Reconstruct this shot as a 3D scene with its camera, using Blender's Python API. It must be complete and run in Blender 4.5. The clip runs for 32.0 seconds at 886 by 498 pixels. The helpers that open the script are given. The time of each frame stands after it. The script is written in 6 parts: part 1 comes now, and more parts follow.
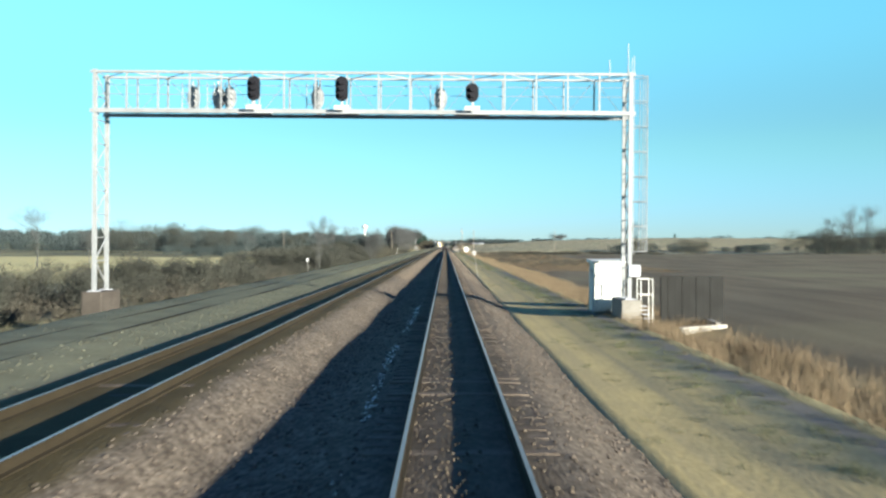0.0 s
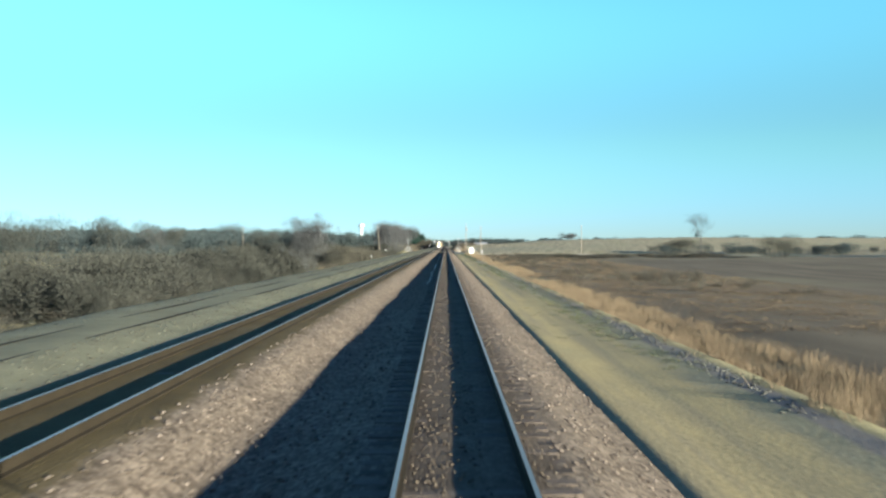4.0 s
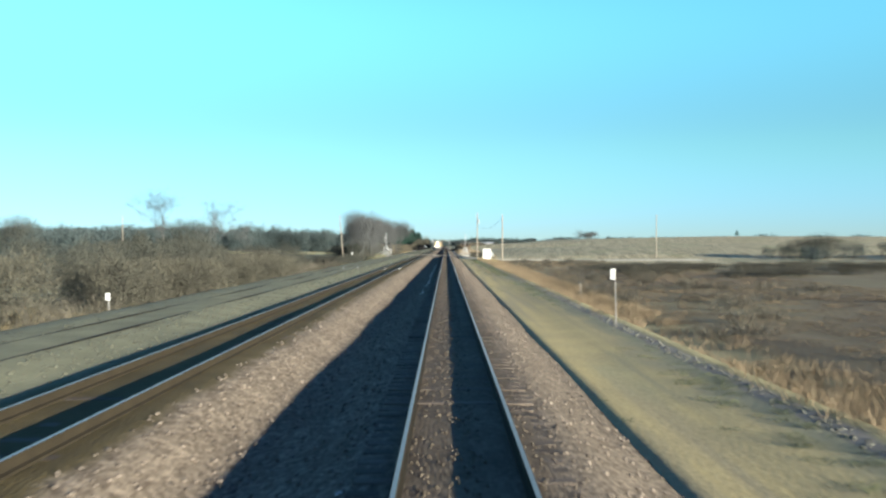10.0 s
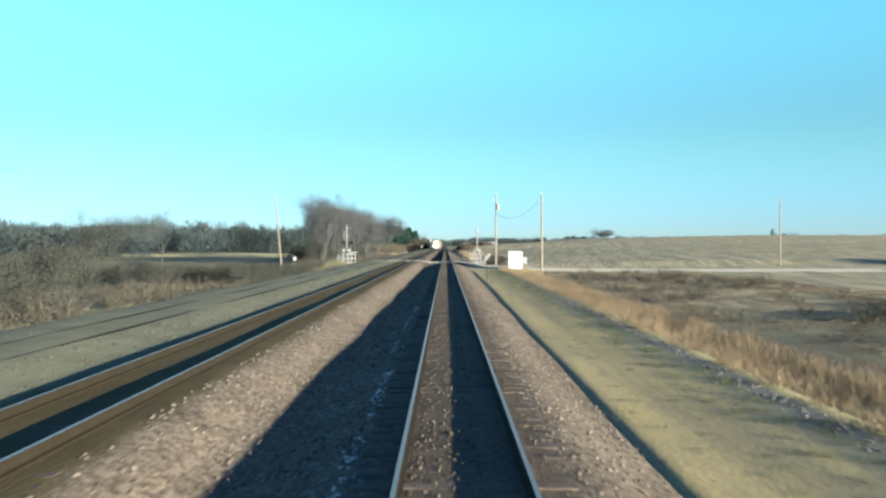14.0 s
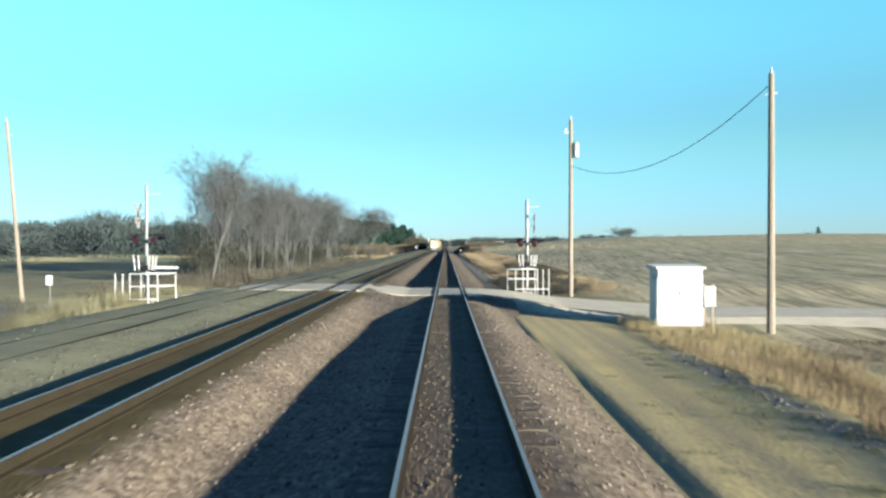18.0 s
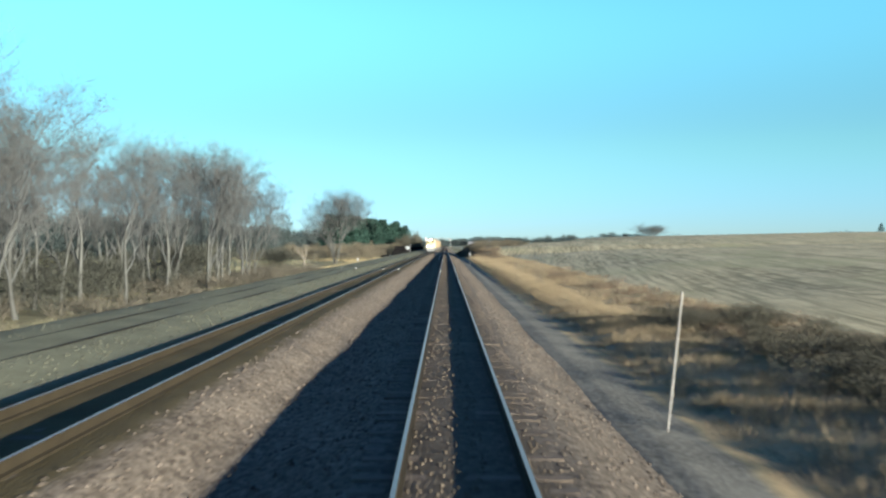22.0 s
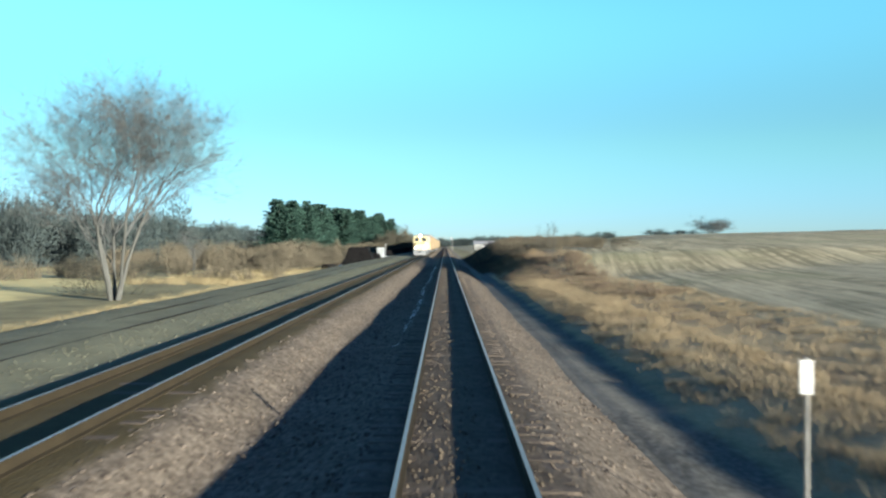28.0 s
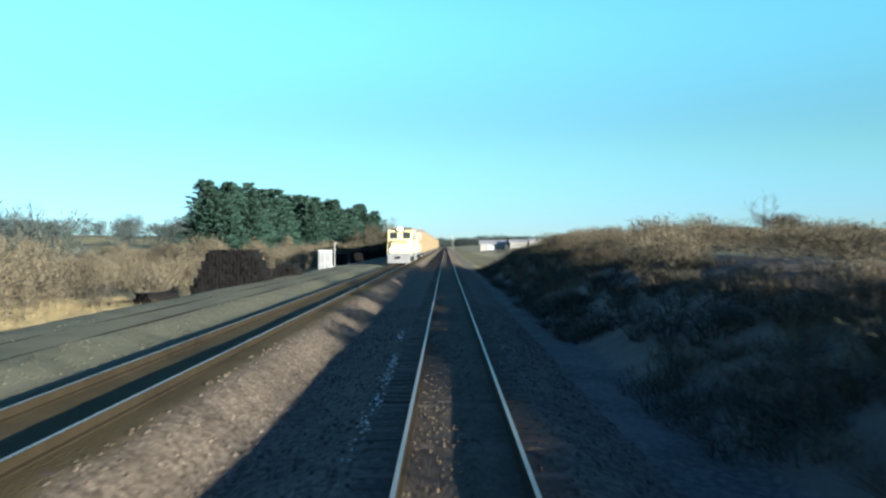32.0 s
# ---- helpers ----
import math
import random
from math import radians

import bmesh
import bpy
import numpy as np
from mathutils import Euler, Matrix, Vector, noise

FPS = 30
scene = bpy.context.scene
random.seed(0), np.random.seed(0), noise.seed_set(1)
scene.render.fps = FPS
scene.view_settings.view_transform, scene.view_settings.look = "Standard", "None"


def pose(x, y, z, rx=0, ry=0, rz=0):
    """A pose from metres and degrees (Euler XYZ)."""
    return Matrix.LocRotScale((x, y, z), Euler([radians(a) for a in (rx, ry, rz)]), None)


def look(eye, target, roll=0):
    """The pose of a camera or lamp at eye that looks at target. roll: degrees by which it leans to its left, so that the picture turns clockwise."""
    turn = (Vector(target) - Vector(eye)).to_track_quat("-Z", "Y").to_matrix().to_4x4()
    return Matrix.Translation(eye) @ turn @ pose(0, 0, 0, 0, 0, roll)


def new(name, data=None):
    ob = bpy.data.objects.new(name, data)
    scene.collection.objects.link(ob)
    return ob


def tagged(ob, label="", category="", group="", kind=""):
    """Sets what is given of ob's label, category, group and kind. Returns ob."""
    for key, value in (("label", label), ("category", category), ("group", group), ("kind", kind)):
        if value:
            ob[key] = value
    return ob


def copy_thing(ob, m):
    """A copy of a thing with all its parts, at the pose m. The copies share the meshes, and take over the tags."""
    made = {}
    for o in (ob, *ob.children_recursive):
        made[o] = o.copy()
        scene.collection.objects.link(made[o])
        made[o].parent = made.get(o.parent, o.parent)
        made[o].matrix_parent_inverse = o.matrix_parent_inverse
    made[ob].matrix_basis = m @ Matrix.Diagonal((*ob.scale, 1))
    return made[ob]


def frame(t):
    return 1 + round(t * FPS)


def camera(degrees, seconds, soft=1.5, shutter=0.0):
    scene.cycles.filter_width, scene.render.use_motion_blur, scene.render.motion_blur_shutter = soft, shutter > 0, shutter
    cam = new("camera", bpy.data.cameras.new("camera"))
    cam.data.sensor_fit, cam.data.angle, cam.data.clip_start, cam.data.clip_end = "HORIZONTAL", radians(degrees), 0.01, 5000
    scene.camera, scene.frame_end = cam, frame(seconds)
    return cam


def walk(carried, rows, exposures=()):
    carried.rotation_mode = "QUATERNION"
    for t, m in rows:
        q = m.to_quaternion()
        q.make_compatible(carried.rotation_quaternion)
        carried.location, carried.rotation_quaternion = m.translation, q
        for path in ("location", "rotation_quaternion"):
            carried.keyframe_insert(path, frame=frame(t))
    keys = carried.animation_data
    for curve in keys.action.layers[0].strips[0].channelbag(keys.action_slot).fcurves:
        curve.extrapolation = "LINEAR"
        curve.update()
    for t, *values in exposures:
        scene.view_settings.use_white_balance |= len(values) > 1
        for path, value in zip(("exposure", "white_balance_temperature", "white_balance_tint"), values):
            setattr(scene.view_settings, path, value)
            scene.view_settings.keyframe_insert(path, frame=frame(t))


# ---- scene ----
# A double-ended straight main line: x to the right, y along the tracks, z = 0 at the rail head of the track that is ridden.
EYE_X, EYE_Z = -0.205, 2.58
cam = camera(54.1, 32.0, 2.45, 0.2)
# seconds, metres along the line, pitch, roll, yaw
RIDE = [
    (0.0, 0.0, -0.26, 0.0, 0.17), (1.0, 21.2, -0.26, 0.0, 0.17), (2.0, 42.3, -0.26, 0.0, 0.17), (3.0, 63.3, -0.26, 0.0, 0.17),
    (4.0, 84.1, -0.26, 0.0, 0.17), (5.0, 104.8, -0.26, 0.0, 0.17), (6.0, 125.3, -0.26, 0.0, 0.17), (7.0, 145.8, -0.26, 0.0, 0.17),
    (8.0, 166.5, -0.26, 0.0, 0.17), (9.0, 187.3, -0.26, 0.0, 0.17), (10.0, 208.3, -0.26, 0.0, 0.17), (11.0, 229.1, -0.26, 0.0, 0.17),
    (12.0, 249.9, -0.26, 0.0, 0.17), (13.0, 270.8, -0.26, 0.0, 0.17), (14.0, 291.7, -0.26, 0.0, 0.17), (15.0, 312.6, -0.26, 0.0, 0.17),
    (16.0, 333.7, -0.26, 0.0, 0.17), (17.0, 354.8, -0.26, 0.0, 0.17), (18.0, 376.2, -0.26, 0.0, 0.17), (19.0, 397.8, -0.26, 0.0, 0.17),
    (20.0, 419.6, -0.26, 0.0, 0.17), (21.0, 441.4, -0.26, 0.0, 0.17), (22.0, 463.1, -0.26, 0.0, 0.17), (23.0, 484.7, -0.26, 0.0, 0.17),
    (24.0, 506.3, -0.26, 0.0, 0.17), (25.0, 528.1, -0.26, 0.0, 0.17), (26.0, 550.1, -0.26, 0.0, 0.17), (27.0, 572.1, -0.26, 0.0, 0.17),
    (28.0, 593.8, -0.26, 0.0, 0.17), (29.0, 615.4, -0.26, 0.0, 0.17), (30.0, 637.0, -0.26, 0.0, 0.17), (31.0, 658.4, -0.26, 0.0, 0.17),
    (32.0, 679.8, -0.26, 0.0, 0.17)]
walk(cam, [(t, pose(EYE_X, y, EYE_Z, 90 + p, r, w)) for t, y, p, r, w in RIDE], [(0.0, 2.152), (32.0, 2.152)])

# ---- sky and sun ----
SUN_UP, SUN_ROUND = radians(8.3), radians(132)
world = bpy.data.worlds.new("sky")
scene.world = world
world.use_nodes = True
wn, wl = world.node_tree.nodes, world.node_tree.links
sky = wn.new("ShaderNodeTexSky")
sky.sky_type, sky.sun_disc = "NISHITA", False
sky.sun_elevation, sky.sun_rotation = SUN_UP, SUN_ROUND
sky.air_density, sky.dust_density, sky.ozone_density = 1.0, 0.0, 3.0
tint = wn.new("ShaderNodeMix")
tint.data_type, tint.blend_type = "RGBA", "MULTIPLY"
tint.inputs[0].default_value = 1.0
# clear winter air: the blue is lifted gently from the horizon upwards
lift, split = wn.new("ShaderNodeValToRGB"), wn.new("ShaderNodeSeparateXYZ")
lift.color_ramp.interpolation = "EASE"
ends = lift.color_ramp.elements
ends[0].position, ends[0].color = 0.0, (0.185, 0.315, 0.60, 1)
ends[1].position, ends[1].color = 0.75, (0.145, 0.215, 0.40, 1)
for place, colour in ((0.12, (0.25, 0.385, 0.39, 1)), (0.27, (0.36, 0.645, 0.57, 1)), (0.45, (0.20, 0.30, 0.42, 1))):
    ends.new(place).color = colour
turn_up = wn.new("ShaderNodeTexCoord")
wl.new(turn_up.outputs["Generated"], split.inputs[0])
wl.new(split.outputs[2], lift.inputs[0])
wl.new(lift.outputs[0], tint.inputs[7])
wl.new(sky.outputs[0], tint.inputs[6])
wl.new(tint.outputs[2], wn["Background"].inputs[0])
wn["Background"].inputs[1].default_value = 0.1458
lamp = bpy.data.lights.new("sun", "SUN")
lamp.energy, lamp.angle, lamp.color = 4.9, radians(0.6), (0.97, 0.925, 0.80)
sun = new("sun", lamp)
sun.matrix_world = look((300, -270, 59), (0, 0, 0))


# ---- materials ----
def mat(name, base, rough=0.8, metal=0.0, dark=None, scale=3.0, fine=40.0, bump=0.2, spread=0.0, stretch=(1, 1, 1)):
    """A surface with variation at two scales between base and dark, fine relief, and a tone that differs from piece to piece."""
    m = bpy.data.materials.new(name)
    m.use_nodes = True
    n, l = m.node_tree.nodes, m.node_tree.links
    b = n["Principled BSDF"]
    b.inputs["Roughness"].default_value, b.inputs["Metallic"].default_value = rough, metal
    b.inputs["Specular IOR Level"].default_value = 0.12 if rough > 0.55 else 0.4
    dark = dark or tuple(c * 0.65 for c in base)
    geo = n.new("ShaderNodeNewGeometry")
    mp = n.new("ShaderNodeMapping")
    mp.inputs["Scale"].default_value = stretch
    l.new(geo.outputs["Position"], mp.inputs["Vector"])
    big, small = n.new("ShaderNodeTexNoise"), n.new("ShaderNodeTexNoise")
    big.inputs["Scale"].default_value, big.inputs["Detail"].default_value = scale, 4
    small.inputs["Scale"].default_value, small.inputs["Detail"].default_value = fine, 3
    l.new(mp.outputs[0], big.inputs["Vector"])
    l.new(mp.outputs[0], small.inputs["Vector"])
    add = n.new("ShaderNodeMath")
    add.operation = "ADD"
    l.new(big.outputs["Fac"], add.inputs[0])
    l.new(small.outputs["Fac"], add.inputs[1])
    ramp = n.new("ShaderNodeMapRange")
    ramp.inputs["From Min"].default_value, ramp.inputs["From Max"].default_value = 0.72, 1.28
    l.new(add.outputs[0], ramp.inputs["Value"])
    mix = n.new("ShaderNodeMix")
    mix.data_type = "RGBA"
    mix.inputs[6].default_value, mix.inputs[7].default_value = (*dark, 1), (*base, 1)
    l.new(ramp.outputs[0], mix.inputs[0])
    out = mix.outputs[2]
    if spread:
        info, isl = n.new("ShaderNodeObjectInfo"), n.new("ShaderNodeMath")
        isl.operation = "ADD"
        l.new(info.outputs["Random"], isl.inputs[0])
        l.new(geo.outputs["Random Per Island"], isl.inputs[1])
        fr = n.new("ShaderNodeMath")
        fr.operation = "FRACT"
        l.new(isl.outputs[0], fr.inputs[0])
        rng = n.new("ShaderNodeMapRange")
        rng.inputs["To Min"].default_value, rng.inputs["To Max"].default_value = 1 - spread, 1 + spread
        l.new(fr.outputs[0], rng.inputs["Value"])
        mul = n.new("ShaderNodeMix")
        mul.data_type, mul.blend_type = "RGBA", "MULTIPLY"
        mul.inputs[0].default_value = 1.0
        l.new(out, mul.inputs[6])
        l.new(rng.outputs[0], mul.inputs[7])
        out = mul.outputs[2]
    l.new(out, b.inputs["Base Color"])
    if bump:
        bp = n.new("ShaderNodeBump")
        bp.inputs["Strength"].default_value, bp.inputs["Distance"].default_value = bump, 0.6 / fine
        l.new(small.outputs["Fac"], bp.inputs["Height"])
        l.new(bp.outputs[0], b.inputs["Normal"])
    return m


M_RAIL = mat("rail_steel", (0.024, 0.0186, 0.0108), 0.85, 0.0, (0.0156, 0.012, 0.0072), 2, 30, 0.2)
M_RAILOLD = mat("disused_rail_steel", (0.0108, 0.0096, 0.0072), 0.9, 0.0, (0.0072, 0.006, 0.0048), 2, 30, 0.2)
M_HEAD = mat("polished_rail_head", (0.47, 0.402, 0.333), 0.46, 1.0, (0.32, 0.274, 0.227), 2, 60, 0.05, stretch=(1, 0.05, 1))
M_TIE = mat("weathered_tie_wood", (0.1188, 0.0954, 0.0738), 0.9, 0, (0.0612, 0.0486, 0.0378), 3, 25, 0.4, 0.3, (0.4, 3, 3))
M_SILVER = mat("aluminium_paint", (0.265, 0.275, 0.275), 0.5, 0.2, (0.185, 0.193, 0.195), 1.5, 30, 0.1)
M_WHITE = mat("white_paint", (0.52, 0.515, 0.47), 0.55, 0, (0.42, 0.415, 0.38), 1.2, 25, 0.08)
M_BLACK = mat("black_paint", (0.0126, 0.0126, 0.0162), 0.6, 0, (0.0072, 0.0072, 0.009), 2, 30, 0.1)
M_GREY = mat("grey_steel", (0.396, 0.414, 0.432), 0.6, 0.2, (0.234, 0.234, 0.252), 2, 30, 0.15)
M_POST = mat("dull_galvanised_post", (0.234, 0.225, 0.207), 0.6, 0.2, (0.144, 0.1368, 0.126), 2, 30, 0.1)
M_OLDCONC = mat("dark_stained_concrete", (0.065, 0.056, 0.047), 0.9, 0, (0.036, 0.031, 0.026), 1.5, 18, 0.3)
M_CONC = mat("concrete", (0.225, 0.2124, 0.1854), 0.9, 0, (0.144, 0.1332, 0.1152), 1.5, 18, 0.3)
M_POLE = mat("weathered_pole_wood", (0.225, 0.1944, 0.1584), 0.9, 0, (0.135, 0.1152, 0.09), 2, 20, 0.4, stretch=(3, 3, 0.3))
M_BARK = mat("bare_bark", (0.076, 0.078, 0.072), 0.95, 0, (0.044, 0.044, 0.040), 2, 14, 0.5, 0.2, (1, 1, 0.4))
M_TWIG = mat("bare_twigs", (0.074, 0.077, 0.075), 0.95, 0, (0.048, 0.050, 0.049), 1.2, 9, 0.0, 0.3)
M_BRUSH = mat("brush_twigs", (0.084, 0.076, 0.058), 0.95, 0, (0.043, 0.039, 0.031), 0.25, 6, 0.0, 0.35)
M_BUSH = mat("bush_twigs", (0.0504, 0.0516, 0.0408), 0.95, 0, (0.0288, 0.03, 0.0252), 0.25, 6, 0.0, 0.3)
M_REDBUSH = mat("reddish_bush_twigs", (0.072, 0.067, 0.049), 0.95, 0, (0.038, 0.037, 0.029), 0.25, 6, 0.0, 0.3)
# tawny twigs lightened to carry the sun on the start of the bank
M_BANKLIT = mat("sunlit_tawny_twigs", (0.150, 0.114, 0.080), 0.95, 0, (0.080, 0.062, 0.046), 0.25, 6, 0.0, 0.3)
M_YARD = mat("olive_brown_brush_twigs", (0.112, 0.096, 0.068), 0.95, 0, (0.060, 0.053, 0.039), 0.25, 6, 0.0, 0.3)
# bluer twigs for far woods, the haze of distance put into their colour
M_FAR = mat("hazed_far_twigs", (0.0432, 0.0564, 0.054), 0.95, 0, (0.0288, 0.0384, 0.0396), 0.05, 1.2, 0.0, 0.25)
M_DRY = mat("dry_grass_blades", (0.189, 0.144, 0.09), 0.95, 0, (0.09, 0.0666, 0.0432), 0.35, 4, 0.0, 0.35)
M_STRAW = mat("pale_straw_blades", (0.27, 0.2196, 0.1224), 0.95, 0, (0.135, 0.108, 0.0612), 0.35, 4, 0.0, 0.3)
M_LENS = mat("dark_red_lens", (0.05, 0.006, 0.010), 0.2, 0, (0.03, 0.004, 0.006), 2, 30, 0.0)
M_OLIVE = mat("dull_olive_grass_blades", (0.170, 0.158, 0.098), 0.95, 0, (0.084, 0.078, 0.050), 0.35, 4, 0.0, 0.3)
M_PLATE = mat("weathered_white_plate", (0.432, 0.432, 0.423), 0.6, 0, (0.324, 0.324, 0.315), 3, 30, 0.05)
M_ORANGE = mat("orange_grass_blades", (0.238, 0.188, 0.118), 0.95, 0, (0.128, 0.099, 0.062), 0.35, 4, 0.0, 0.3)
M_PINE = mat("pine_needles", (0.024, 0.0528, 0.0408), 0.8, 0, (0.0144, 0.0336, 0.0264), 0.8, 8, 0.0, 0.4)


# ---- mesh helpers ----
def part(name, bm, material, parent=None, label=""):
    me = bpy.data.meshes.new(name)
    bm.to_mesh(me)
    bm.free()
    for m in material if isinstance(material, (list, tuple)) else [material]:
        me.materials.append(m)
    ob = new(name, me)
    ob.parent = parent
    return tagged(ob, label)


def raw(name, verts, faces, material, parent=None, label="", smooth=False):
    me = bpy.data.meshes.new(name)
    me.from_pydata(verts if isinstance(verts, list) else verts.tolist(), [], faces if isinstance(faces, list) else faces.tolist())
    me.materials.append(material)
    if smooth:
        me.polygons.foreach_set("use_smooth", [True] * len(me.polygons))
    ob = new(name, me)
    ob.parent = parent
    return tagged(ob, label)


def base(name, label, category, at=(0, 0, 0), turn=0, group=""):
    ob = new(name)
    ob.empty_display_size = 0.3
    ob.matrix_world = pose(*at, 0, 0, turn)
    return tagged(ob, label, category, group)


def box(bm, x0, x1, y0, y1, z0, z1, bevel=0.0):
    r = bmesh.ops.create_cube(bm, size=1, matrix=Matrix.Translation(((x0 + x1) / 2, (y0 + y1) / 2, (z0 + z1) / 2)) @ Matrix.Diagonal((x1 - x0, y1 - y0, z1 - z0, 1)))
    if bevel:
        es = list({e for v in r["verts"] for e in v.link_edges})
        bmesh.ops.bevel(bm, geom=es, offset=bevel, segments=1, affect="EDGES")
    return bm


def bar(bm, a, b, r0, r1=None, n=6):
    """A round bar from a to b."""
    a, b = Vector(a), Vector(b)
    d = b - a
    m = Matrix.Translation((a + b) / 2) @ d.to_track_quat("Z", "Y").to_matrix().to_4x4()
    bmesh.ops.create_cone(bm, cap_ends=True, segments=n, radius1=r0, radius2=r0 if r1 is None else r1, depth=d.length, matrix=m)
    return bm


def mesh():
    return bmesh.new()


# ---- ground ----
XN = [-3200, -1200, -400, -120, -60, -30, -20, -17.0, -14.6, -13, 2.3, 3.0, 4.2, 5.2, 6.6, 7.4, 8.4, 10, 13, 20, 40, 100, 250, 600, 1400, 3200]
LEFT = [7, 3, 0, -1.0, -1.5, -1.7, -1.7, -1.4, -0.80, -0.9, -0.82]
RIGHT = {
    -400: [-0.67, -0.70, -0.66, -0.62, -0.60, -1.35, -1.35, -1.15, -1.1, -1.1, -1.0, -0.5, 1, 4, 8],
    395: [-0.67, -0.70, -0.66, -0.62, -0.62, -1.35, -1.35, -1.15, -1.1, -1.1, -0.8, 0.0, 2, 4, 8],
    408: [-0.66, -0.72, -0.75, -0.78, -0.85, -0.95, -0.98, -1.05, -1.1, -1.0, -0.6, 0.2, 2, 4, 8],
    432: [-0.66, -0.72, -0.75, -0.78, -0.8, -0.8, -0.8, -0.9, -0.9, -0.7, -0.2, 0.8, 2, 4, 8],
    445: [-0.67, -0.80, -0.92, -0.74, -0.72, -0.70, -0.68, -0.60, -0.40, 0.1, 0.7, 1.6, 3, 5, 8],
    520: [-0.67, -0.84, -0.86, -0.62, -0.61, -0.60, -0.57, -0.50, -0.25, 0.6, 2.1, 4, 5, 6, 8],
    568: [-0.67, -0.80, -0.70, -0.42, -0.40, -0.39, -0.36, -0.26, 0.05, 0.95, 2.4, 4, 5, 6, 8],
    662: [-0.69, -0.78, -0.48, -0.32, -0.29, -0.26, -0.20, -0.04, 0.40, 1.5, 3.3, 5, 6, 7, 8],
    682: [-0.69, -0.75, -0.38, 0.2, 0.55, 0.9, 1.4, 1.75, 2.1, 2.7, 4.0, 5.8, 7, 8, 9],
    699: [-0.69, -0.75, -0.32, 0.55, 1.0, 1.35, 1.8, 2.1, 2.45, 3.0, 4.2, 6, 7, 8, 9],
    770: [-0.69, -0.75, -0.2, 1.0, 1.5, 1.9, 2.4, 2.75, 3.1, 3.8, 5.5, 7.5, 8, 8, 9],
    800: [-0.69, -0.9, -0.95, -0.9, -0.9, -0.9, -0.8, -0.6, 0.0, 2.0, 6, 8.5, 8.5, 8.5, 9],
    1030: [-0.69, -0.9, -0.95, -0.9, -0.9, -0.9, -0.9, -0.9, -0.5, 1.5, 7.5, 10.5, 9, 9, 9],
    1500: [-0.69, -0.9, -0.95, -0.9, -0.9, -0.9, -0.9, -0.9, 0, 1, 3, 5, 8, 9, 9],
    4600: [-0.69, -0.9, -0.95, -0.9, -0.9, -0.9, -0.9, -0.9, 0, 1, 3, 5, 8, 9, 9]}
YN = sorted(RIGHT)
TABLE = np.array([LEFT + RIGHT[y] for y in YN])


def height(x, y):
    """The ground's height, for arrays of x and y."""
    x, y = np.asarray(x, float), np.asarray(y, float)
    k = np.clip(np.searchsorted(YN, y) - 1, 0, len(YN) - 2)
    y0, y1 = np.array(YN)[k], np.array(YN)[k + 1]
    s = np.clip((y - y0) / (y1 - y0), 0, 1)
    s = s * s * (3 - 2 * s)
    i = np.clip(np.searchsorted(XN, x) - 1, 0, len(XN) - 2)
    xa = np.array(XN, float)
    u = np.clip((x - xa[i]) / (xa[i + 1] - xa[i]), 0, 1)
    lo = TABLE[k, i] * (1 - u) + TABLE[k, i + 1] * u
    hi = TABLE[k + 1, i] * (1 - u) + TABLE[k + 1, i + 1] * u
    z = lo * (1 - s) + hi * s
    far = np.clip((y - 900) / 700, 0, 1)
    z = z + 13 * far * far * (3 - 2 * far) * np.clip((-x - 70) / 220, 0, 1)
    # groove at the toe of the ballast, low banks where the road climbs to the tracks
    z = z - np.interp(y, [-60, 60, 90, 320, 345, 398, 408, 440], [0, 0, 0.055, 0.05, 0.08, 0.08, 0, 0.05]) * np.exp(-((x - np.interp(y, [325, 350], [2.87, 3.05])) / 0.14) ** 2)
    z = np.maximum(z, -0.10 - np.maximum(np.abs(y - 421) - 6, 0) * 0.09 - np.maximum(np.abs(x + 14.9) - 1.6, 0) * 0.22 - 9 * (x > -13.1))
    away = np.clip((np.abs(x + 5.8) - 9.5) / 25, 0, 1)
    return z + away * (0.10 * np.sin(x * 0.31 + 1.7 * np.sin(y * 0.043)) * np.cos(y * 0.12 + 0.4 * np.sin(x * 0.09)) + 0.25 * np.sin(x * 0.017 + y * 0.023) * np.minimum(away * 2, 1))


def ground_z(x, y):
    return float(height(x, y))


def grid(xs, ys, zf):
    X, Y = np.meshgrid(xs, ys)
    Z = zf(X, Y)
    v = np.stack([X.ravel(), Y.ravel(), Z.ravel()], 1)
    nx, ny = len(xs), len(ys)
    a = (np.arange(ny - 1)[:, None] * nx + np.arange(nx - 1)[None]).ravel()
    return v, np.stack([a, a + 1, a + nx + 1, a + nx], 1)


def strip_mask(n, l, coord, lo, hi, soft, wob, noise_out):
    """1 where coord, shaken by the noise, lies between lo and hi."""
    sh = n.new("ShaderNodeMath")
    sh.operation = "MULTIPLY_ADD"
    l.new(noise_out, sh.inputs[0])
    sh.inputs[1].default_value = wob
    l.new(coord, sh.inputs[2])
    up, dn, mu = n.new("ShaderNodeMapRange"), n.new("ShaderNodeMapRange"), n.new("ShaderNodeMath")
    for r, e in ((up, lo + wob / 2), (dn, hi + wob / 2)):
        r.interpolation_type = "SMOOTHSTEP"
        r.inputs["From Min"].default_value, r.inputs["From Max"].default_value = e - soft, e + soft
        l.new(sh.outputs[0], r.inputs["Value"])
    dn.inputs["To Min"].default_value, dn.inputs["To Max"].default_value = 1, 0
    mu.operation = "MULTIPLY"
    l.new(up.outputs[0], mu.inputs[0])
    l.new(dn.outputs[0], mu.inputs[1])
    return mu.outputs[0]


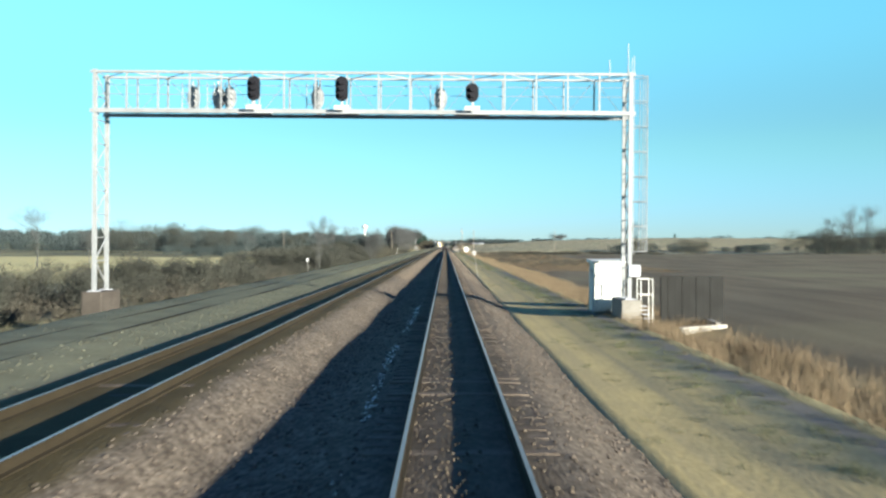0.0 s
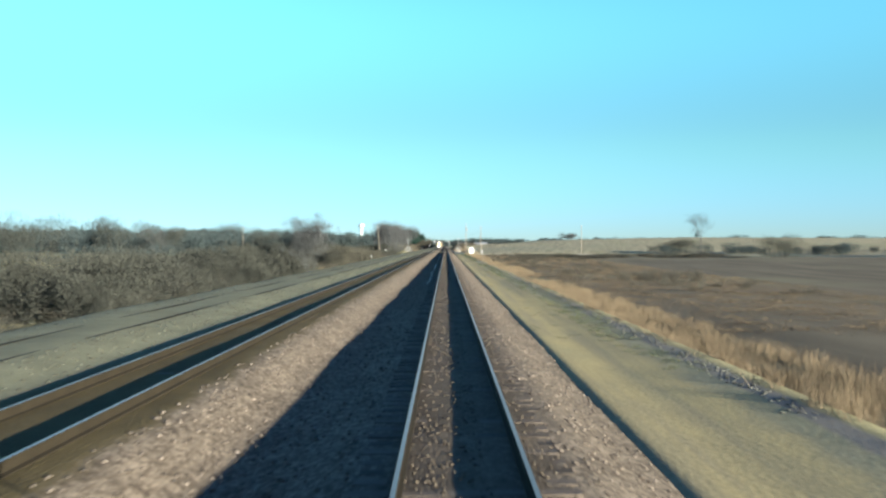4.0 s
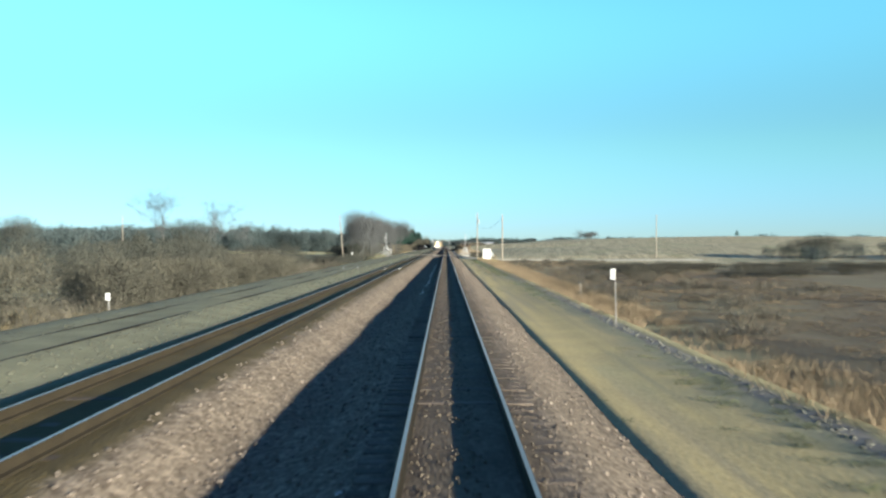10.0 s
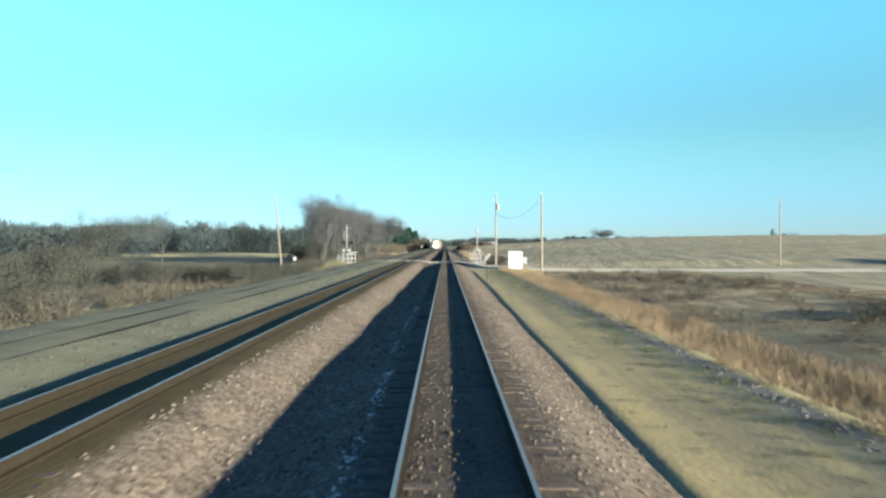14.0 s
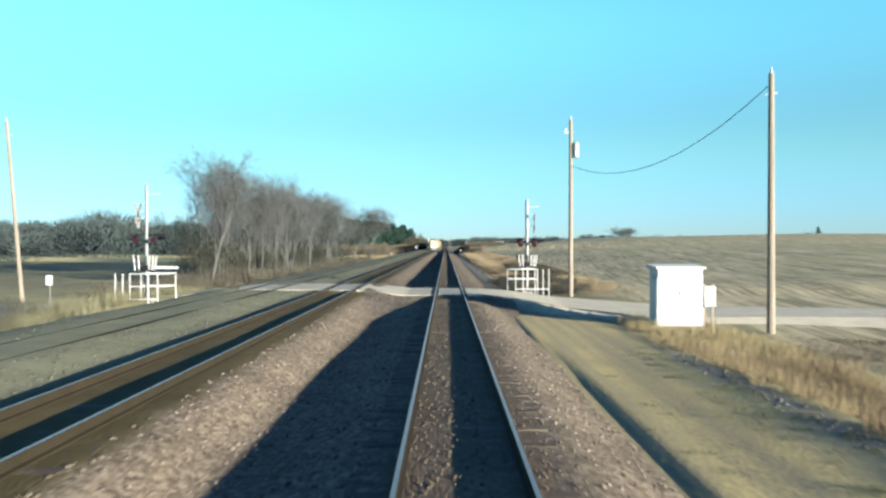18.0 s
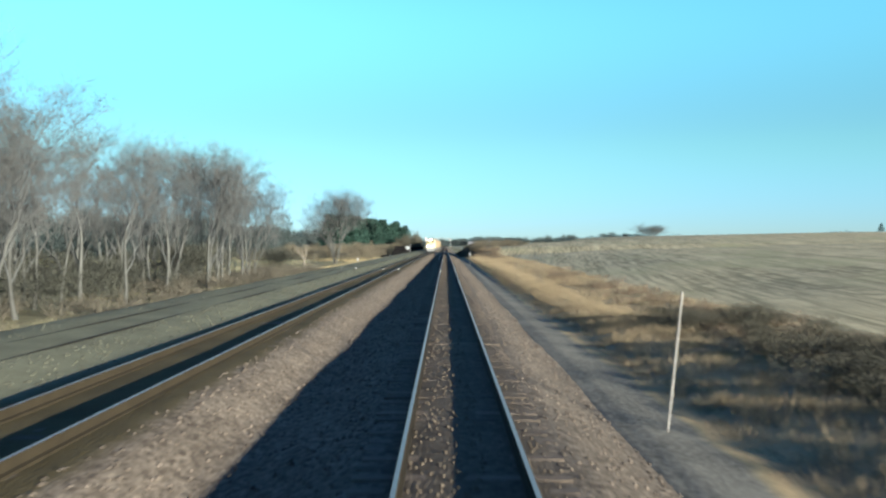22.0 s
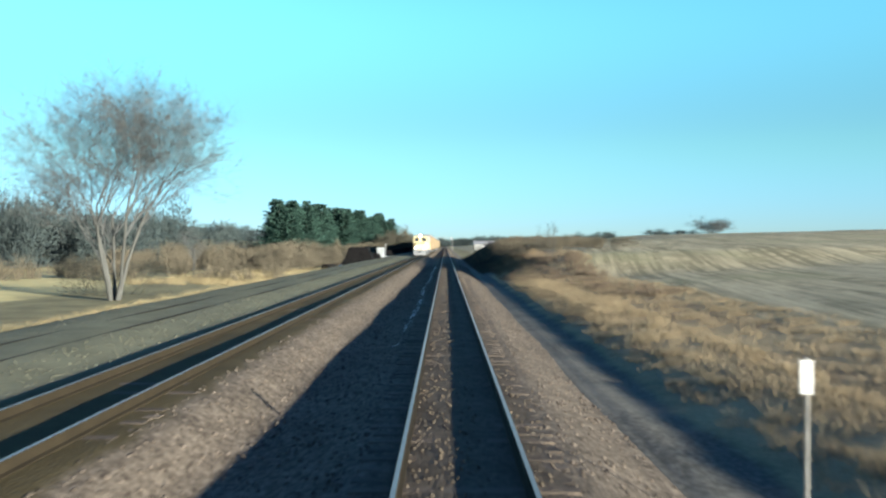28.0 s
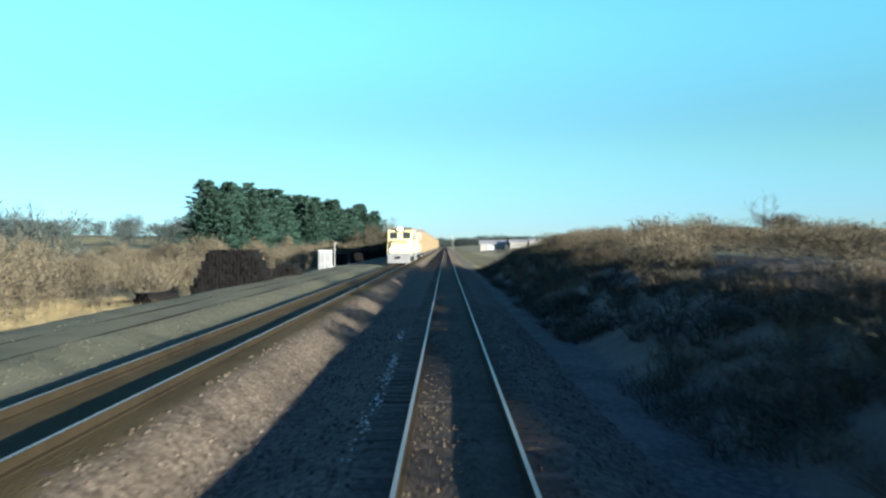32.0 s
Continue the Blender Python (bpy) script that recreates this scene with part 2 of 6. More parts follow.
def ground_material():
    m = bpy.data.materials.new("ground_cover")
    m.use_nodes = True
    n, l = m.node_tree.nodes, m.node_tree.links
    b = n["Principled BSDF"]
    b.inputs["Roughness"].default_value = 0.95
    b.inputs["Specular IOR Level"].default_value = 0.1
    geo, sep = n.new("ShaderNodeNewGeometry"), n.new("ShaderNodeSeparateXYZ")
    l.new(geo.outputs["Position"], sep.inputs[0])
    X, Y = sep.outputs[0], sep.outputs[1]

    def noise_at(scale, detail=4, stretch=(1, 1, 1)):
        mp, t = n.new("ShaderNodeMapping"), n.new("ShaderNodeTexNoise")
        mp.inputs["Scale"].default_value = stretch
        l.new(geo.outputs["Position"], mp.inputs["Vector"])
        l.new(mp.outputs[0], t.inputs["Vector"])
        t.inputs["Scale"].default_value, t.inputs["Detail"].default_value = scale, detail
        return t.outputs["Fac"]
    wide, mid, fine = noise_at(0.03, 3), noise_at(0.5, 5), noise_at(9, 4)
    rows = noise_at(0.35, 4, (1.0, 0.12, 1))
    swath = noise_at(0.22, 5, (0.30, 1.9, 1))

    def blend(a, b2, fac, lo=0.35, hi=0.65):
        r, x = n.new("ShaderNodeMapRange"), n.new("ShaderNodeMix")
        r.inputs["From Min"].default_value, r.inputs["From Max"].default_value = lo, hi
        l.new(fac, r.inputs["Value"])
        x.data_type = "RGBA"
        for s, c in ((6, a), (7, b2)):
            if isinstance(c, tuple):
                x.inputs[s].default_value = (*c, 1)
            else:
                l.new(c, x.inputs[s])
        l.new(r.outputs[0], x.inputs[0])
        return x.outputs[2]

    def over(a, b2, mask):
        return blend(a, b2, mask, 0, 1)
    scrub = blend(blend((0.1224, 0.1116, 0.0648), (0.2124, 0.1908, 0.1044), mid), (0.279, 0.2484, 0.126), wide, 0.5, 0.7)
    yellow = blend((0.54, 0.4536, 0.216), (0.432, 0.3744, 0.18), mid)
    col = scrub
    # open pale fields behind the brush on the far side of the tracks
    far_left = strip_mask(n, l, X, -260, -34, 4, 40, wide)
    p1 = strip_mask(n, l, Y, -60, 290, 8, 90, wide)
    mm = n.new("ShaderNodeMath")
    mm.operation = "MULTIPLY"
    l.new(far_left, mm.inputs[0])
    l.new(p1, mm.inputs[1])
    col = over(col, yellow, mm.outputs[0])
    near_left = strip_mask(n, l, X, -120, -33, 2, 8, mid)
    p2 = strip_mask(n, l, Y, 585, 745, 5, 20, mid)
    m4 = n.new("ShaderNodeMath")
    m4.operation = "MULTIPLY"
    l.new(near_left, m4.inputs[0])
    l.new(p2, m4.inputs[1])
    col = over(col, yellow, m4.outputs[0])
    # stubble field, then the mown hillside, beyond the ditch
    stub = blend(blend((0.1008, 0.0792, 0.0504), (0.153, 0.1224, 0.0774), rows), (0.18, 0.1584, 0.09), wide, 0.5, 0.72)
    lean, slow, rake = n.new("ShaderNodeMath"), n.new("ShaderNodeMath"), n.new("ShaderNodeCombineXYZ")
    lean.operation, slow.operation = "MULTIPLY_ADD", "MULTIPLY"
    l.new(Y, lean.inputs[0])
    lean.inputs[1].default_value = -0.13
    l.new(X, lean.inputs[2])
    l.new(Y, slow.inputs[0])
    slow.inputs[1].default_value = 0.05
    l.new(lean.outputs[0], rake.inputs[0])
    l.new(slow.outputs[0], rake.inputs[1])
    drill = n.new("ShaderNodeTexNoise")
    drill.inputs["Scale"].default_value, drill.inputs["Detail"].default_value = 0.36, 5
    l.new(rake.outputs[0], drill.inputs["Vector"])
    furrow = drill.outputs["Fac"]
    thin = n.new("ShaderNodeTexNoise")
    thin.inputs["Scale"].default_value, thin.inputs["Detail"].default_value = 1.7, 5
    l.new(rake.outputs[0], thin.inputs["Vector"])
    hill = blend(blend((0.148, 0.129, 0.075), (0.400, 0.344, 0.217), furrow, 0.40, 0.62), blend((0.187, 0.157, 0.091), (0.331, 0.280, 0.165), swath, 0.40, 0.60), wide, 0.5, 0.8)
    hill = over(hill, blend((0.175, 0.152, 0.088), (0.46, 0.388, 0.235), thin.outputs["Fac"], 0.40, 0.58), blend((0.1, 0.1, 0.1), (0.8, 0.8, 0.8), mid, 0.35, 0.6))
    hill = blend(hill, (0.261, 0.248, 0.131), noise_at(0.07, 4, (1.0, 0.5, 1)), 0.52, 0.72)
    onfield = strip_mask(n, l, X, 11.5, 9000, 0.8, 3, mid)
    col = over(col, stub, onfield)
    later = strip_mask(n, l, Y, 330, 9000, 40, 60, wide)
    m2 = n.new("ShaderNodeMath")
    m2.operation = "MULTIPLY"
    l.new(onfield, m2.inputs[0])
    l.new(later, m2.inputs[1])
    col = over(col, hill, m2.outputs[0])
    # orange-brown grass on the slope past the crossing
    orange = blend(blend((0.1944, 0.144, 0.0846), (0.3204, 0.2376, 0.1296), mid), (0.369, 0.3006, 0.171), wide, 0.5, 0.7)
    slope_x, slope_y = strip_mask(n, l, X, 4.5, 11.5, 0.4, 2.0, mid), strip_mask(n, l, Y, 436, 690, 5, 10, mid)
    m5 = n.new("ShaderNodeMath")
    m5.operation = "MULTIPLY"
    l.new(slope_x, m5.inputs[0])
    l.new(slope_y, m5.inputs[1])
    col = over(col, orange, m5.outputs[0])
    # ground under the brush of the cutting, its shade put into a darker brown
    cut_shade = blend((0.099, 0.0828, 0.0684), (0.171, 0.1404, 0.1044), mid)
    cut_x, cut_y = strip_mask(n, l, X, 4.0, 12.5, 0.4, 1.0, mid), strip_mask(n, l, Y, 684, 796, 5, 10, mid)
    m6 = n.new("ShaderNodeMath")
    m6.operation = "MULTIPLY"
    l.new(cut_x, m6.inputs[0])
    l.new(cut_y, m6.inputs[1])
    col = over(col, cut_shade, m6.outputs[0])
    # mown verge beside the ballast, cinder path further on, pale gravel lip of the ditch
    tyre = noise_at(1.6, 4, (1.0, 0.03, 1))
    verge = blend(blend((0.385, 0.305, 0.142), (0.315, 0.255, 0.128), mid), (0.265, 0.220, 0.125), tyre, 0.44, 0.64)
    verge = blend(verge, (0.225, 0.2304, 0.1404), noise_at(0.25, 4, (1.0, 0.2, 1)), 0.64, 0.85)
    # greyer green mixed into the outer edge of the verge
    drab_x, drab_y = strip_mask(n, l, X, 5.75, 8.0, 0.5, 1.6, mid), strip_mask(n, l, Y, -80, 400, 10, 20, mid)
    m7 = n.new("ShaderNodeMath")
    m7.operation = "MULTIPLY"
    l.new(drab_x, m7.inputs[0])
    l.new(drab_y, m7.inputs[1])
    verge = over(verge, blend((0.1584, 0.1584, 0.1008), (0.2304, 0.2088, 0.1296), mid), m7.outputs[0])
    on_verge = strip_mask(n, l, X, 2.0, 6.55, 0.25, 0.9, mid)
    cinder = blend(blend((0.062, 0.060, 0.051), (0.116, 0.111, 0.095), fine), (0.135, 0.129, 0.108), mid, 0.45, 0.7)
    dirt = strip_mask(n, l, Y, 400, 458, 8, 14, mid)
    cinder = over(cinder, blend((0.0684, 0.0594, 0.0468), (0.1404, 0.1206, 0.0864), mid), dirt)
    path_y = strip_mask(n, l, Y, 432, 9000, 3, 8, mid)
    before = strip_mask(n, l, Y, -900, 434, 3, 8, mid)
    on_path = strip_mask(n, l, X, 2.0, 4.45, 0.2, 0.7, mid)
    for where, when, what in ((on_verge, before, verge), (on_path, path_y, cinder)):
        both = n.new("ShaderNodeMath")
        both.operation = "MULTIPLY"
        l.new(where, both.inputs[0])
        l.new(when, both.inputs[1])
        col = over(col, what, both.outputs[0])
    lip = strip_mask(n, l, X, 6.42, 6.95, 0.12, 0.5, mid)
    early = strip_mask(n, l, Y, -500, 404, 4, 8, mid)
    m3 = n.new("ShaderNodeMath")
    m3.operation = "MULTIPLY"
    l.new(lip, m3.inputs[0])
    l.new(early, m3.inputs[1])
    col = over(col, blend((0.189, 0.1746, 0.1494), (0.135, 0.1206, 0.0972), fine), m3.outputs[0])
    grain = n.new("ShaderNodeMapRange")
    grain.inputs["From Min"].default_value, grain.inputs["From Max"].default_value = 0.3, 0.7
    grain.inputs["To Min"].default_value, grain.inputs["To Max"].default_value = 0.82, 1.14
    l.new(fine, grain.inputs["Value"])
    g2 = n.new("ShaderNodeMix")
    g2.data_type, g2.blend_type = "RGBA", "MULTIPLY"
    g2.inputs[0].default_value = 1
    l.new(col, g2.inputs[6])
    l.new(grain.outputs[0], g2.inputs[7])
    l.new(g2.outputs[2], b.inputs["Base Color"])
    bp = n.new("ShaderNodeBump")
    bp.inputs["Strength"].default_value, bp.inputs["Distance"].default_value = 0.2, 0.05
    l.new(fine, bp.inputs["Height"])
    l.new(bp.outputs[0], b.inputs["Normal"])
    return m


def ballast_material():
    m = bpy.data.materials.new("pink_granite_ballast")
    m.use_nodes = True
    n, l = m.node_tree.nodes, m.node_tree.links
    b = n["Principled BSDF"]
    b.inputs["Roughness"].default_value = 0.95
    b.inputs["Specular IOR Level"].default_value = 0.1
    geo, sep = n.new("ShaderNodeNewGeometry"), n.new("ShaderNodeSeparateXYZ")
    l.new(geo.outputs["Position"], sep.inputs[0])
    vor, big = n.new("ShaderNodeTexVoronoi"), n.new("ShaderNodeTexNoise")
    vor.inputs["Scale"].default_value, big.inputs["Scale"].default_value = 15, 0.7
    big.inputs["Detail"].default_value = 4
    l.new(geo.outputs["Position"], vor.inputs["Vector"])
    l.new(geo.outputs["Position"], big.inputs["Vector"])
    sv = n.new("ShaderNodeSeparateColor")
    l.new(vor.outputs["Color"], sv.inputs[0])
    ramp = n.new("ShaderNodeValToRGB")
    e = ramp.color_ramp.elements
    e[0].position, e[0].color = 0.0, (0.0612, 0.0478, 0.0378, 1)
    e[1].position, e[1].color = 1.0, (0.243, 0.1998, 0.1584, 1)
    for p, c in ((0.35, (0.1188, 0.0964, 0.0756, 1)), (0.7, (0.1656, 0.1368, 0.1098, 1))):
        k = e.new(p)
        k.color = c
    l.new(sv.outputs[0], ramp.inputs[0])
    # rust and brake dust round the rails of the neighbouring track, grey old stone beyond it
    rust = strip_mask(n, l, sep.outputs[0], -7.4, -4.42, 0.2, 0.6, big.outputs["Fac"])
    mix = n.new("ShaderNodeMix")
    mix.data_type = "RGBA"
    mix.inputs[7].default_value = (0.093, 0.073, 0.032, 1)
    half = n.new("ShaderNodeMath")
    half.operation = "MULTIPLY"
    half.inputs[1].default_value = 0.9
    l.new(rust, half.inputs[0])
    l.new(half.outputs[0], mix.inputs[0])
    l.new(ramp.outputs[0], mix.inputs[6])
    own = strip_mask(n, l, sep.outputs[0], -0.95, 1.15, 0.25, 0.3, big.outputs["Fac"])
    mix1 = n.new("ShaderNodeMix")
    mix1.data_type = "RGBA"
    mix1.inputs[7].default_value = (0.099, 0.0774, 0.054, 1)
    h1 = n.new("ShaderNodeMath")
    h1.operation = "MULTIPLY"
    h1.inputs[1].default_value = 0.55
    l.new(own, h1.inputs[0])
    l.new(h1.outputs[0], mix1.inputs[0])
    l.new(mix.outputs[2], mix1.inputs[6])
    old = strip_mask(n, l, sep.outputs[0], -30, -7.4, 0.4, 0.8, big.outputs["Fac"])
    mix2 = n.new("ShaderNodeMix")
    mix2.data_type = "RGBA"
    mix2.inputs[7].default_value = (0.205, 0.212, 0.138, 1)
    h2 = n.new("ShaderNodeMath")
    h2.operation = "MULTIPLY"
    h2.inputs[1].default_value = 0.75
    l.new(old, h2.inputs[0])
    l.new(h2.outputs[0], mix2.inputs[0])
    l.new(mix1.outputs[2], mix2.inputs[6])
    tone = n.new("ShaderNodeMapRange")
    tone.inputs["From Min"].default_value, tone.inputs["From Max"].default_value = 0.3, 0.7
    tone.inputs["To Min"].default_value, tone.inputs["To Max"].default_value = 0.8, 1.15
    l.new(big.outputs["Fac"], tone.inputs["Value"])
    mul = n.new("ShaderNodeMix")
    mul.data_type, mul.blend_type = "RGBA", "MULTIPLY"
    mul.inputs[0].default_value = 1
    l.new(mix2.outputs[2], mul.inputs[6])
    l.new(tone.outputs[0], mul.inputs[7])
    # the stone is paler between the signal bridge and the crossing
    paler_run = strip_mask(n, l, sep.outputs[1], 72, 425, 5, 6, big.outputs["Fac"])
    run_tone = n.new("ShaderNodeMix")
    run_tone.data_type = "RGBA"
    run_tone.inputs[6].default_value, run_tone.inputs[7].default_value = (0.66, 0.66, 0.64, 1), (0.87, 0.84, 0.765, 1)
    l.new(paler_run, run_tone.inputs[0])
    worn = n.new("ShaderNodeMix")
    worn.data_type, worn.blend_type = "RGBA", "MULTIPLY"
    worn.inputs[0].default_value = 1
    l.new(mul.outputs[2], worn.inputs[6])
    l.new(run_tone.outputs[2], worn.inputs[7])
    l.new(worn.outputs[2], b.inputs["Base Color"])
    bp = n.new("ShaderNodeBump")
    bp.inputs["Strength"].default_value, bp.inputs["Distance"].default_value = 0.35, 0.03
    l.new(vor.outputs["Distance"], bp.inputs["Height"])
    bp.invert = True
    l.new(bp.outputs[0], b.inputs["Normal"])
    return m


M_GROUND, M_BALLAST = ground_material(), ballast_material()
gx = np.array([-3200, -2000, -1200, -800, -500, -350, -250, -180, -130, -100, -80, -65, -52, -42, -35, -30, -26, -23, -21, -19.5, -18.3, -17, -15.8, -14.6, -13, -8, 0, 2.3, 2.65, 2.85, 3.0, 3.15, 3.3, 3.5, 3.8, 4.2, 4.7, 5.2, 5.7, 6.2, 6.6, 7.0, 7.4, 7.9, 8.4, 9.1, 10, 11, 12, 13, 14.5, 16, 18, 20, 23, 27, 32, 40, 50, 62, 80, 100, 130, 170, 210, 250, 330, 450, 600, 900, 1400, 2200, 3200])
gy = np.concatenate([np.arange(-400, -60, 20), np.arange(-60, 860, 3.0), np.arange(860, 1200, 12), np.arange(1200, 2400, 60), np.arange(2400, 4601, 200)])
v, fc = grid(gx, gy, height)
tagged(raw("ground", v, fc, M_GROUND, smooth=True), "late autumn ground with dry grass, scrub and stubble", "ground", kind="structure")

# ballast bed under three tracks: rail heads at 0, 0.22 and 0.20
BX = [-14.7, -14.2, -13.6, -12.9, -12.5, -11.6, -10.9, -10.15, -9.4, -8.7, -8.1, -7.6, -7.2, -6.58, -5.83, -5.07, -4.7, -4.4, -4.1, -3.7, -3.3, -2.9, -2.4, -2.0, -1.6, -1.35, -1.1, -0.75, -0.3, 0.3, 0.75, 1.1, 1.4, 1.65, 2.0, 2.35, 2.65, 2.85, 3.2]
BZ = [-0.83, -0.60, -0.22, 0.10, 0.165, 0.18, 0.18, 0.182, 0.18, 0.15, 0.07, 0.035, 0.042, 0.042, 0.042, 0.042, 0.045, 0.03, -0.05, -0.25, -0.48, -0.49, -0.41, -0.34, -0.25, -0.195, -0.186, -0.172, -0.166, -0.166, -0.172, -0.177, -0.199, -0.25, -0.39, -0.54, -0.66, -0.70, -0.86]


def road_z(x):
    return np.interp(x, [-60, -40, -24, -16, -12.4, -11.2, -8.8, -7.4, -4.4, -2.6, -1.5, 1.5, 3.2, 6, 12, 30, 60], [-1.6, -1.5, -1.3, -0.35, 0.13, 0.185, 0.19, 0.20, 0.205, -0.04, -0.012, -0.012, -0.10, -0.48, -0.82, -0.95, -0.75])


def bed_height(X, Y):
    z = np.interp(X, BX, BZ)
    gap = np.maximum(np.abs(Y - 424.9 + 0.16 * X) - 4.1, 0)
    edge = 0.035 + 0.02 * np.sin(X * 2.3 + Y)
    climb = np.where(Y < 424.9 - 0.16 * X, np.interp(X, [-4.4, -4.0, -1.7, -1.2], [0.12, 0.045, 0.045, 0.12]), 0.12)
    z = z + np.clip(road_z(X) - edge - gap * climb - z, 0, 0.8)
    return z + 0.006 * np.sin(X * 7.1 + 3 * np.sin(Y * 0.9)) * np.sin(Y * 2.1 + X) + np.clip(np.abs(X) - 1.2, 0, 1) * 0.02 * np.sin(Y * 0.37 + X * 1.3)


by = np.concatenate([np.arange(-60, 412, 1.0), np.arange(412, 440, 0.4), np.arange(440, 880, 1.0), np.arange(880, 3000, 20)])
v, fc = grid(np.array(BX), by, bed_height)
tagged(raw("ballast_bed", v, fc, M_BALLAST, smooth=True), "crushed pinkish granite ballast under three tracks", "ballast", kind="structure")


# ---- tracks ----
def rail(parent, x, z, y0, y1, worn=True):
    """A flat-bottomed rail with a polished head."""
    half = [(0.070, -0.215), (0.070, -0.162), (0.014, -0.145), (0.009, -0.05), (0.034, -0.042), (0.037, -0.012), (0.028, -0.001)]
    prof = half + [(-a, c) for a, c in reversed(half)]
    ys = np.concatenate([np.arange(y0, y1, 60.0), [y1]])
    k = len(prof)
    vs = [(x + a, yy, z + c) for yy in ys for a, c in prof]
    fs = [(i * k + j, i * k + (j + 1) % k, (i + 1) * k + (j + 1) % k, (i + 1) * k + j) for i in range(len(ys) - 1) for j in range(k)]
    ob = raw("rail", vs, fs, M_RAIL if worn else M_RAILOLD, parent)
    ob.data.materials.append(M_HEAD)
    for p in ob.data.polygons:
        if worn and p.index % k == 6:
            p.material_index = 1
    return ob


def tie_boxes(cx, ys, z, rnd):
    corners = np.array([(a, c, d) for a in (-1, 1) for c in (-1, 1) for d in (-1, 1)], float)
    quad = np.array([(0, 1, 3, 2), (4, 6, 7, 5), (0, 4, 5, 1), (2, 3, 7, 6), (1, 5, 7, 3)])
    n = len(ys)
    ang = rnd.normal(0, 0.012, n)
    c = corners[None] * np.array([1.3, 0.112, 0.09])
    x = c[..., 0] + rnd.normal(0, 0.02, n)[:, None]
    yy = c[..., 1] + x * ang[:, None]
    out = np.stack([cx + x, ys[:, None] + yy, z - 0.09 + c[..., 2] + rnd.normal(0, 0.007, n)[:, None]], -1).reshape(-1, 3)
    return out, (np.arange(n)[:, None, None] * 8 + quad[None]).reshape(-1, 4)


TRACKS = [("ridden", 0.0, 0.0), ("middle", -5.83, 0.22), ("outer", -10.15, 0.20)]
track_roots = []
for k, (which, cx, zh) in enumerate(TRACKS):
    words = ("straight railway track with polished rails on wooden ties", "neighbouring railway track with rusty ballast and wooden ties", "outer railway track sunk in grey ballast")[k]
    tr = base("railway_track", words, "track", (0, 0, 0), 0, "parallel main line tracks")
    track_roots.append(tr)
    for s in (-0.7525, 0.7525):
        rail(tr, cx + s, zh, -60, 2800, k < 2)
    rnd = np.random.RandomState(11 + k)
    ys = np.arange(160 if k == 0 else -60, 1300, 0.495)
    ys = ys[(ys < 420.6) | (ys > 429.2)]
    ys = ys + rnd.normal(0, 0.02, len(ys))
    v, fc = tie_boxes(cx, ys, zh - (0.174, 0.203, 0.205)[k], rnd)
    tagged(raw("tie_bed", v, fc, M_TIE, tr), "weathered wooden ties bedded in ballast", kind="stuff")

# the nearest ties of the ridden track, one by one
rnd = np.random.RandomState(3)
v, fc = tie_boxes(0.0, np.array([0.0]), 0.0, rnd)
tie_data = None
for i in range(300):
    if tie_data is None:
        ob = raw("tie", v, fc, M_TIE, track_roots[0])
        tie_data = ob.data
    else:
        ob = new("tie", tie_data)
        ob.parent = track_roots[0]
    ob.matrix_world = pose(rnd.normal(0, 0.02), 160 - 0.495 * (i + 1) + rnd.normal(0, 0.02), -0.174 + rnd.normal(0, 0.007), 0, 0, rnd.normal(0, 0.7))


# ---- bare trees, brush and grass ----
def tube(path, radii, n, verts, faces):
    """Adds a tapered tube along a path of points."""
    k0 = len(verts)
    for i, p in enumerate(path):
        d = (path[min(i + 1, len(path) - 1)] - path[max(i - 1, 0)]).normalized()
        a = d.cross(Vector((0.31, 0.87, 0.38))).normalized()
        c = d.cross(a)
        for j in range(n):
            t = 2 * math.pi * j / n
            verts.append(tuple(p + (a * math.cos(t) + c * math.sin(t)) * radii[i]))
    for i in range(len(path) - 1):
        for j in range(n):
            q = k0 + i * n
            faces.append((q + j, q + (j + 1) % n, q + n + (j + 1) % n, q + n + j))


def grow(rnd, p, d, length, radius, level, top, verts, faces, lean=0.25):
    """A limb that bends on its way and forks into thinner ones."""
    steps = 4 if level < 2 else 3
    path, q, dd = [p.copy()], p.copy(), d.copy()
    for _ in range(steps):
        dd = (dd + Vector((rnd.gauss(0, 0.13), rnd.gauss(0, 0.13), rnd.gauss(0.05, 0.08)))).normalized()
        q = q + dd * (length / steps)
        path.append(q.copy())
    r1 = radius * (0.62 if level < top else 0.3)
    radii = [radius + (r1 - radius) * i / steps for i in range(steps + 1)]
    tube(path, radii, 7 if level == 0 else 4 if level == 1 else 3, verts, faces)
    if level >= top:
        for _ in range(11):
            g = (dd * 0.7 + Vector((rnd.gauss(0, 0.55), rnd.gauss(0, 0.55), rnd.gauss(0.1, 0.4)))).normalized()
            s = path[rnd.randint(1, steps)]
            e = s + g * length * rnd.uniform(0.5, 1.0)
            w = g.cross(Vector((rnd.gauss(0, 1), rnd.gauss(0, 1), 0.2))).normalized() * max(radius * 0.22, 0.006)
            q = len(verts)
            verts.extend((tuple(s - w), tuple(s + w), tuple(e)))
            faces.append((q, q + 1, q + 2))
        return
    kids = (3, 4, 4, 4, 3)[level] + (rnd.random() < 0.5)
    for k in range(kids):
        at = path[-1] if k < 2 else path[rnd.randint(max(1, steps - 2), steps)]
        side = Vector((rnd.gauss(0, 1), rnd.gauss(0, 1), rnd.gauss(0.15, 0.35))).normalized()
        nd = (dd * 0.85 + side * (0.55 + lean)).normalized()
        grow(rnd, at, nd, length * rnd.uniform(0.55, 0.8), r1 * rnd.uniform(0.55, 0.75), level + 1, top, verts, faces, lean)


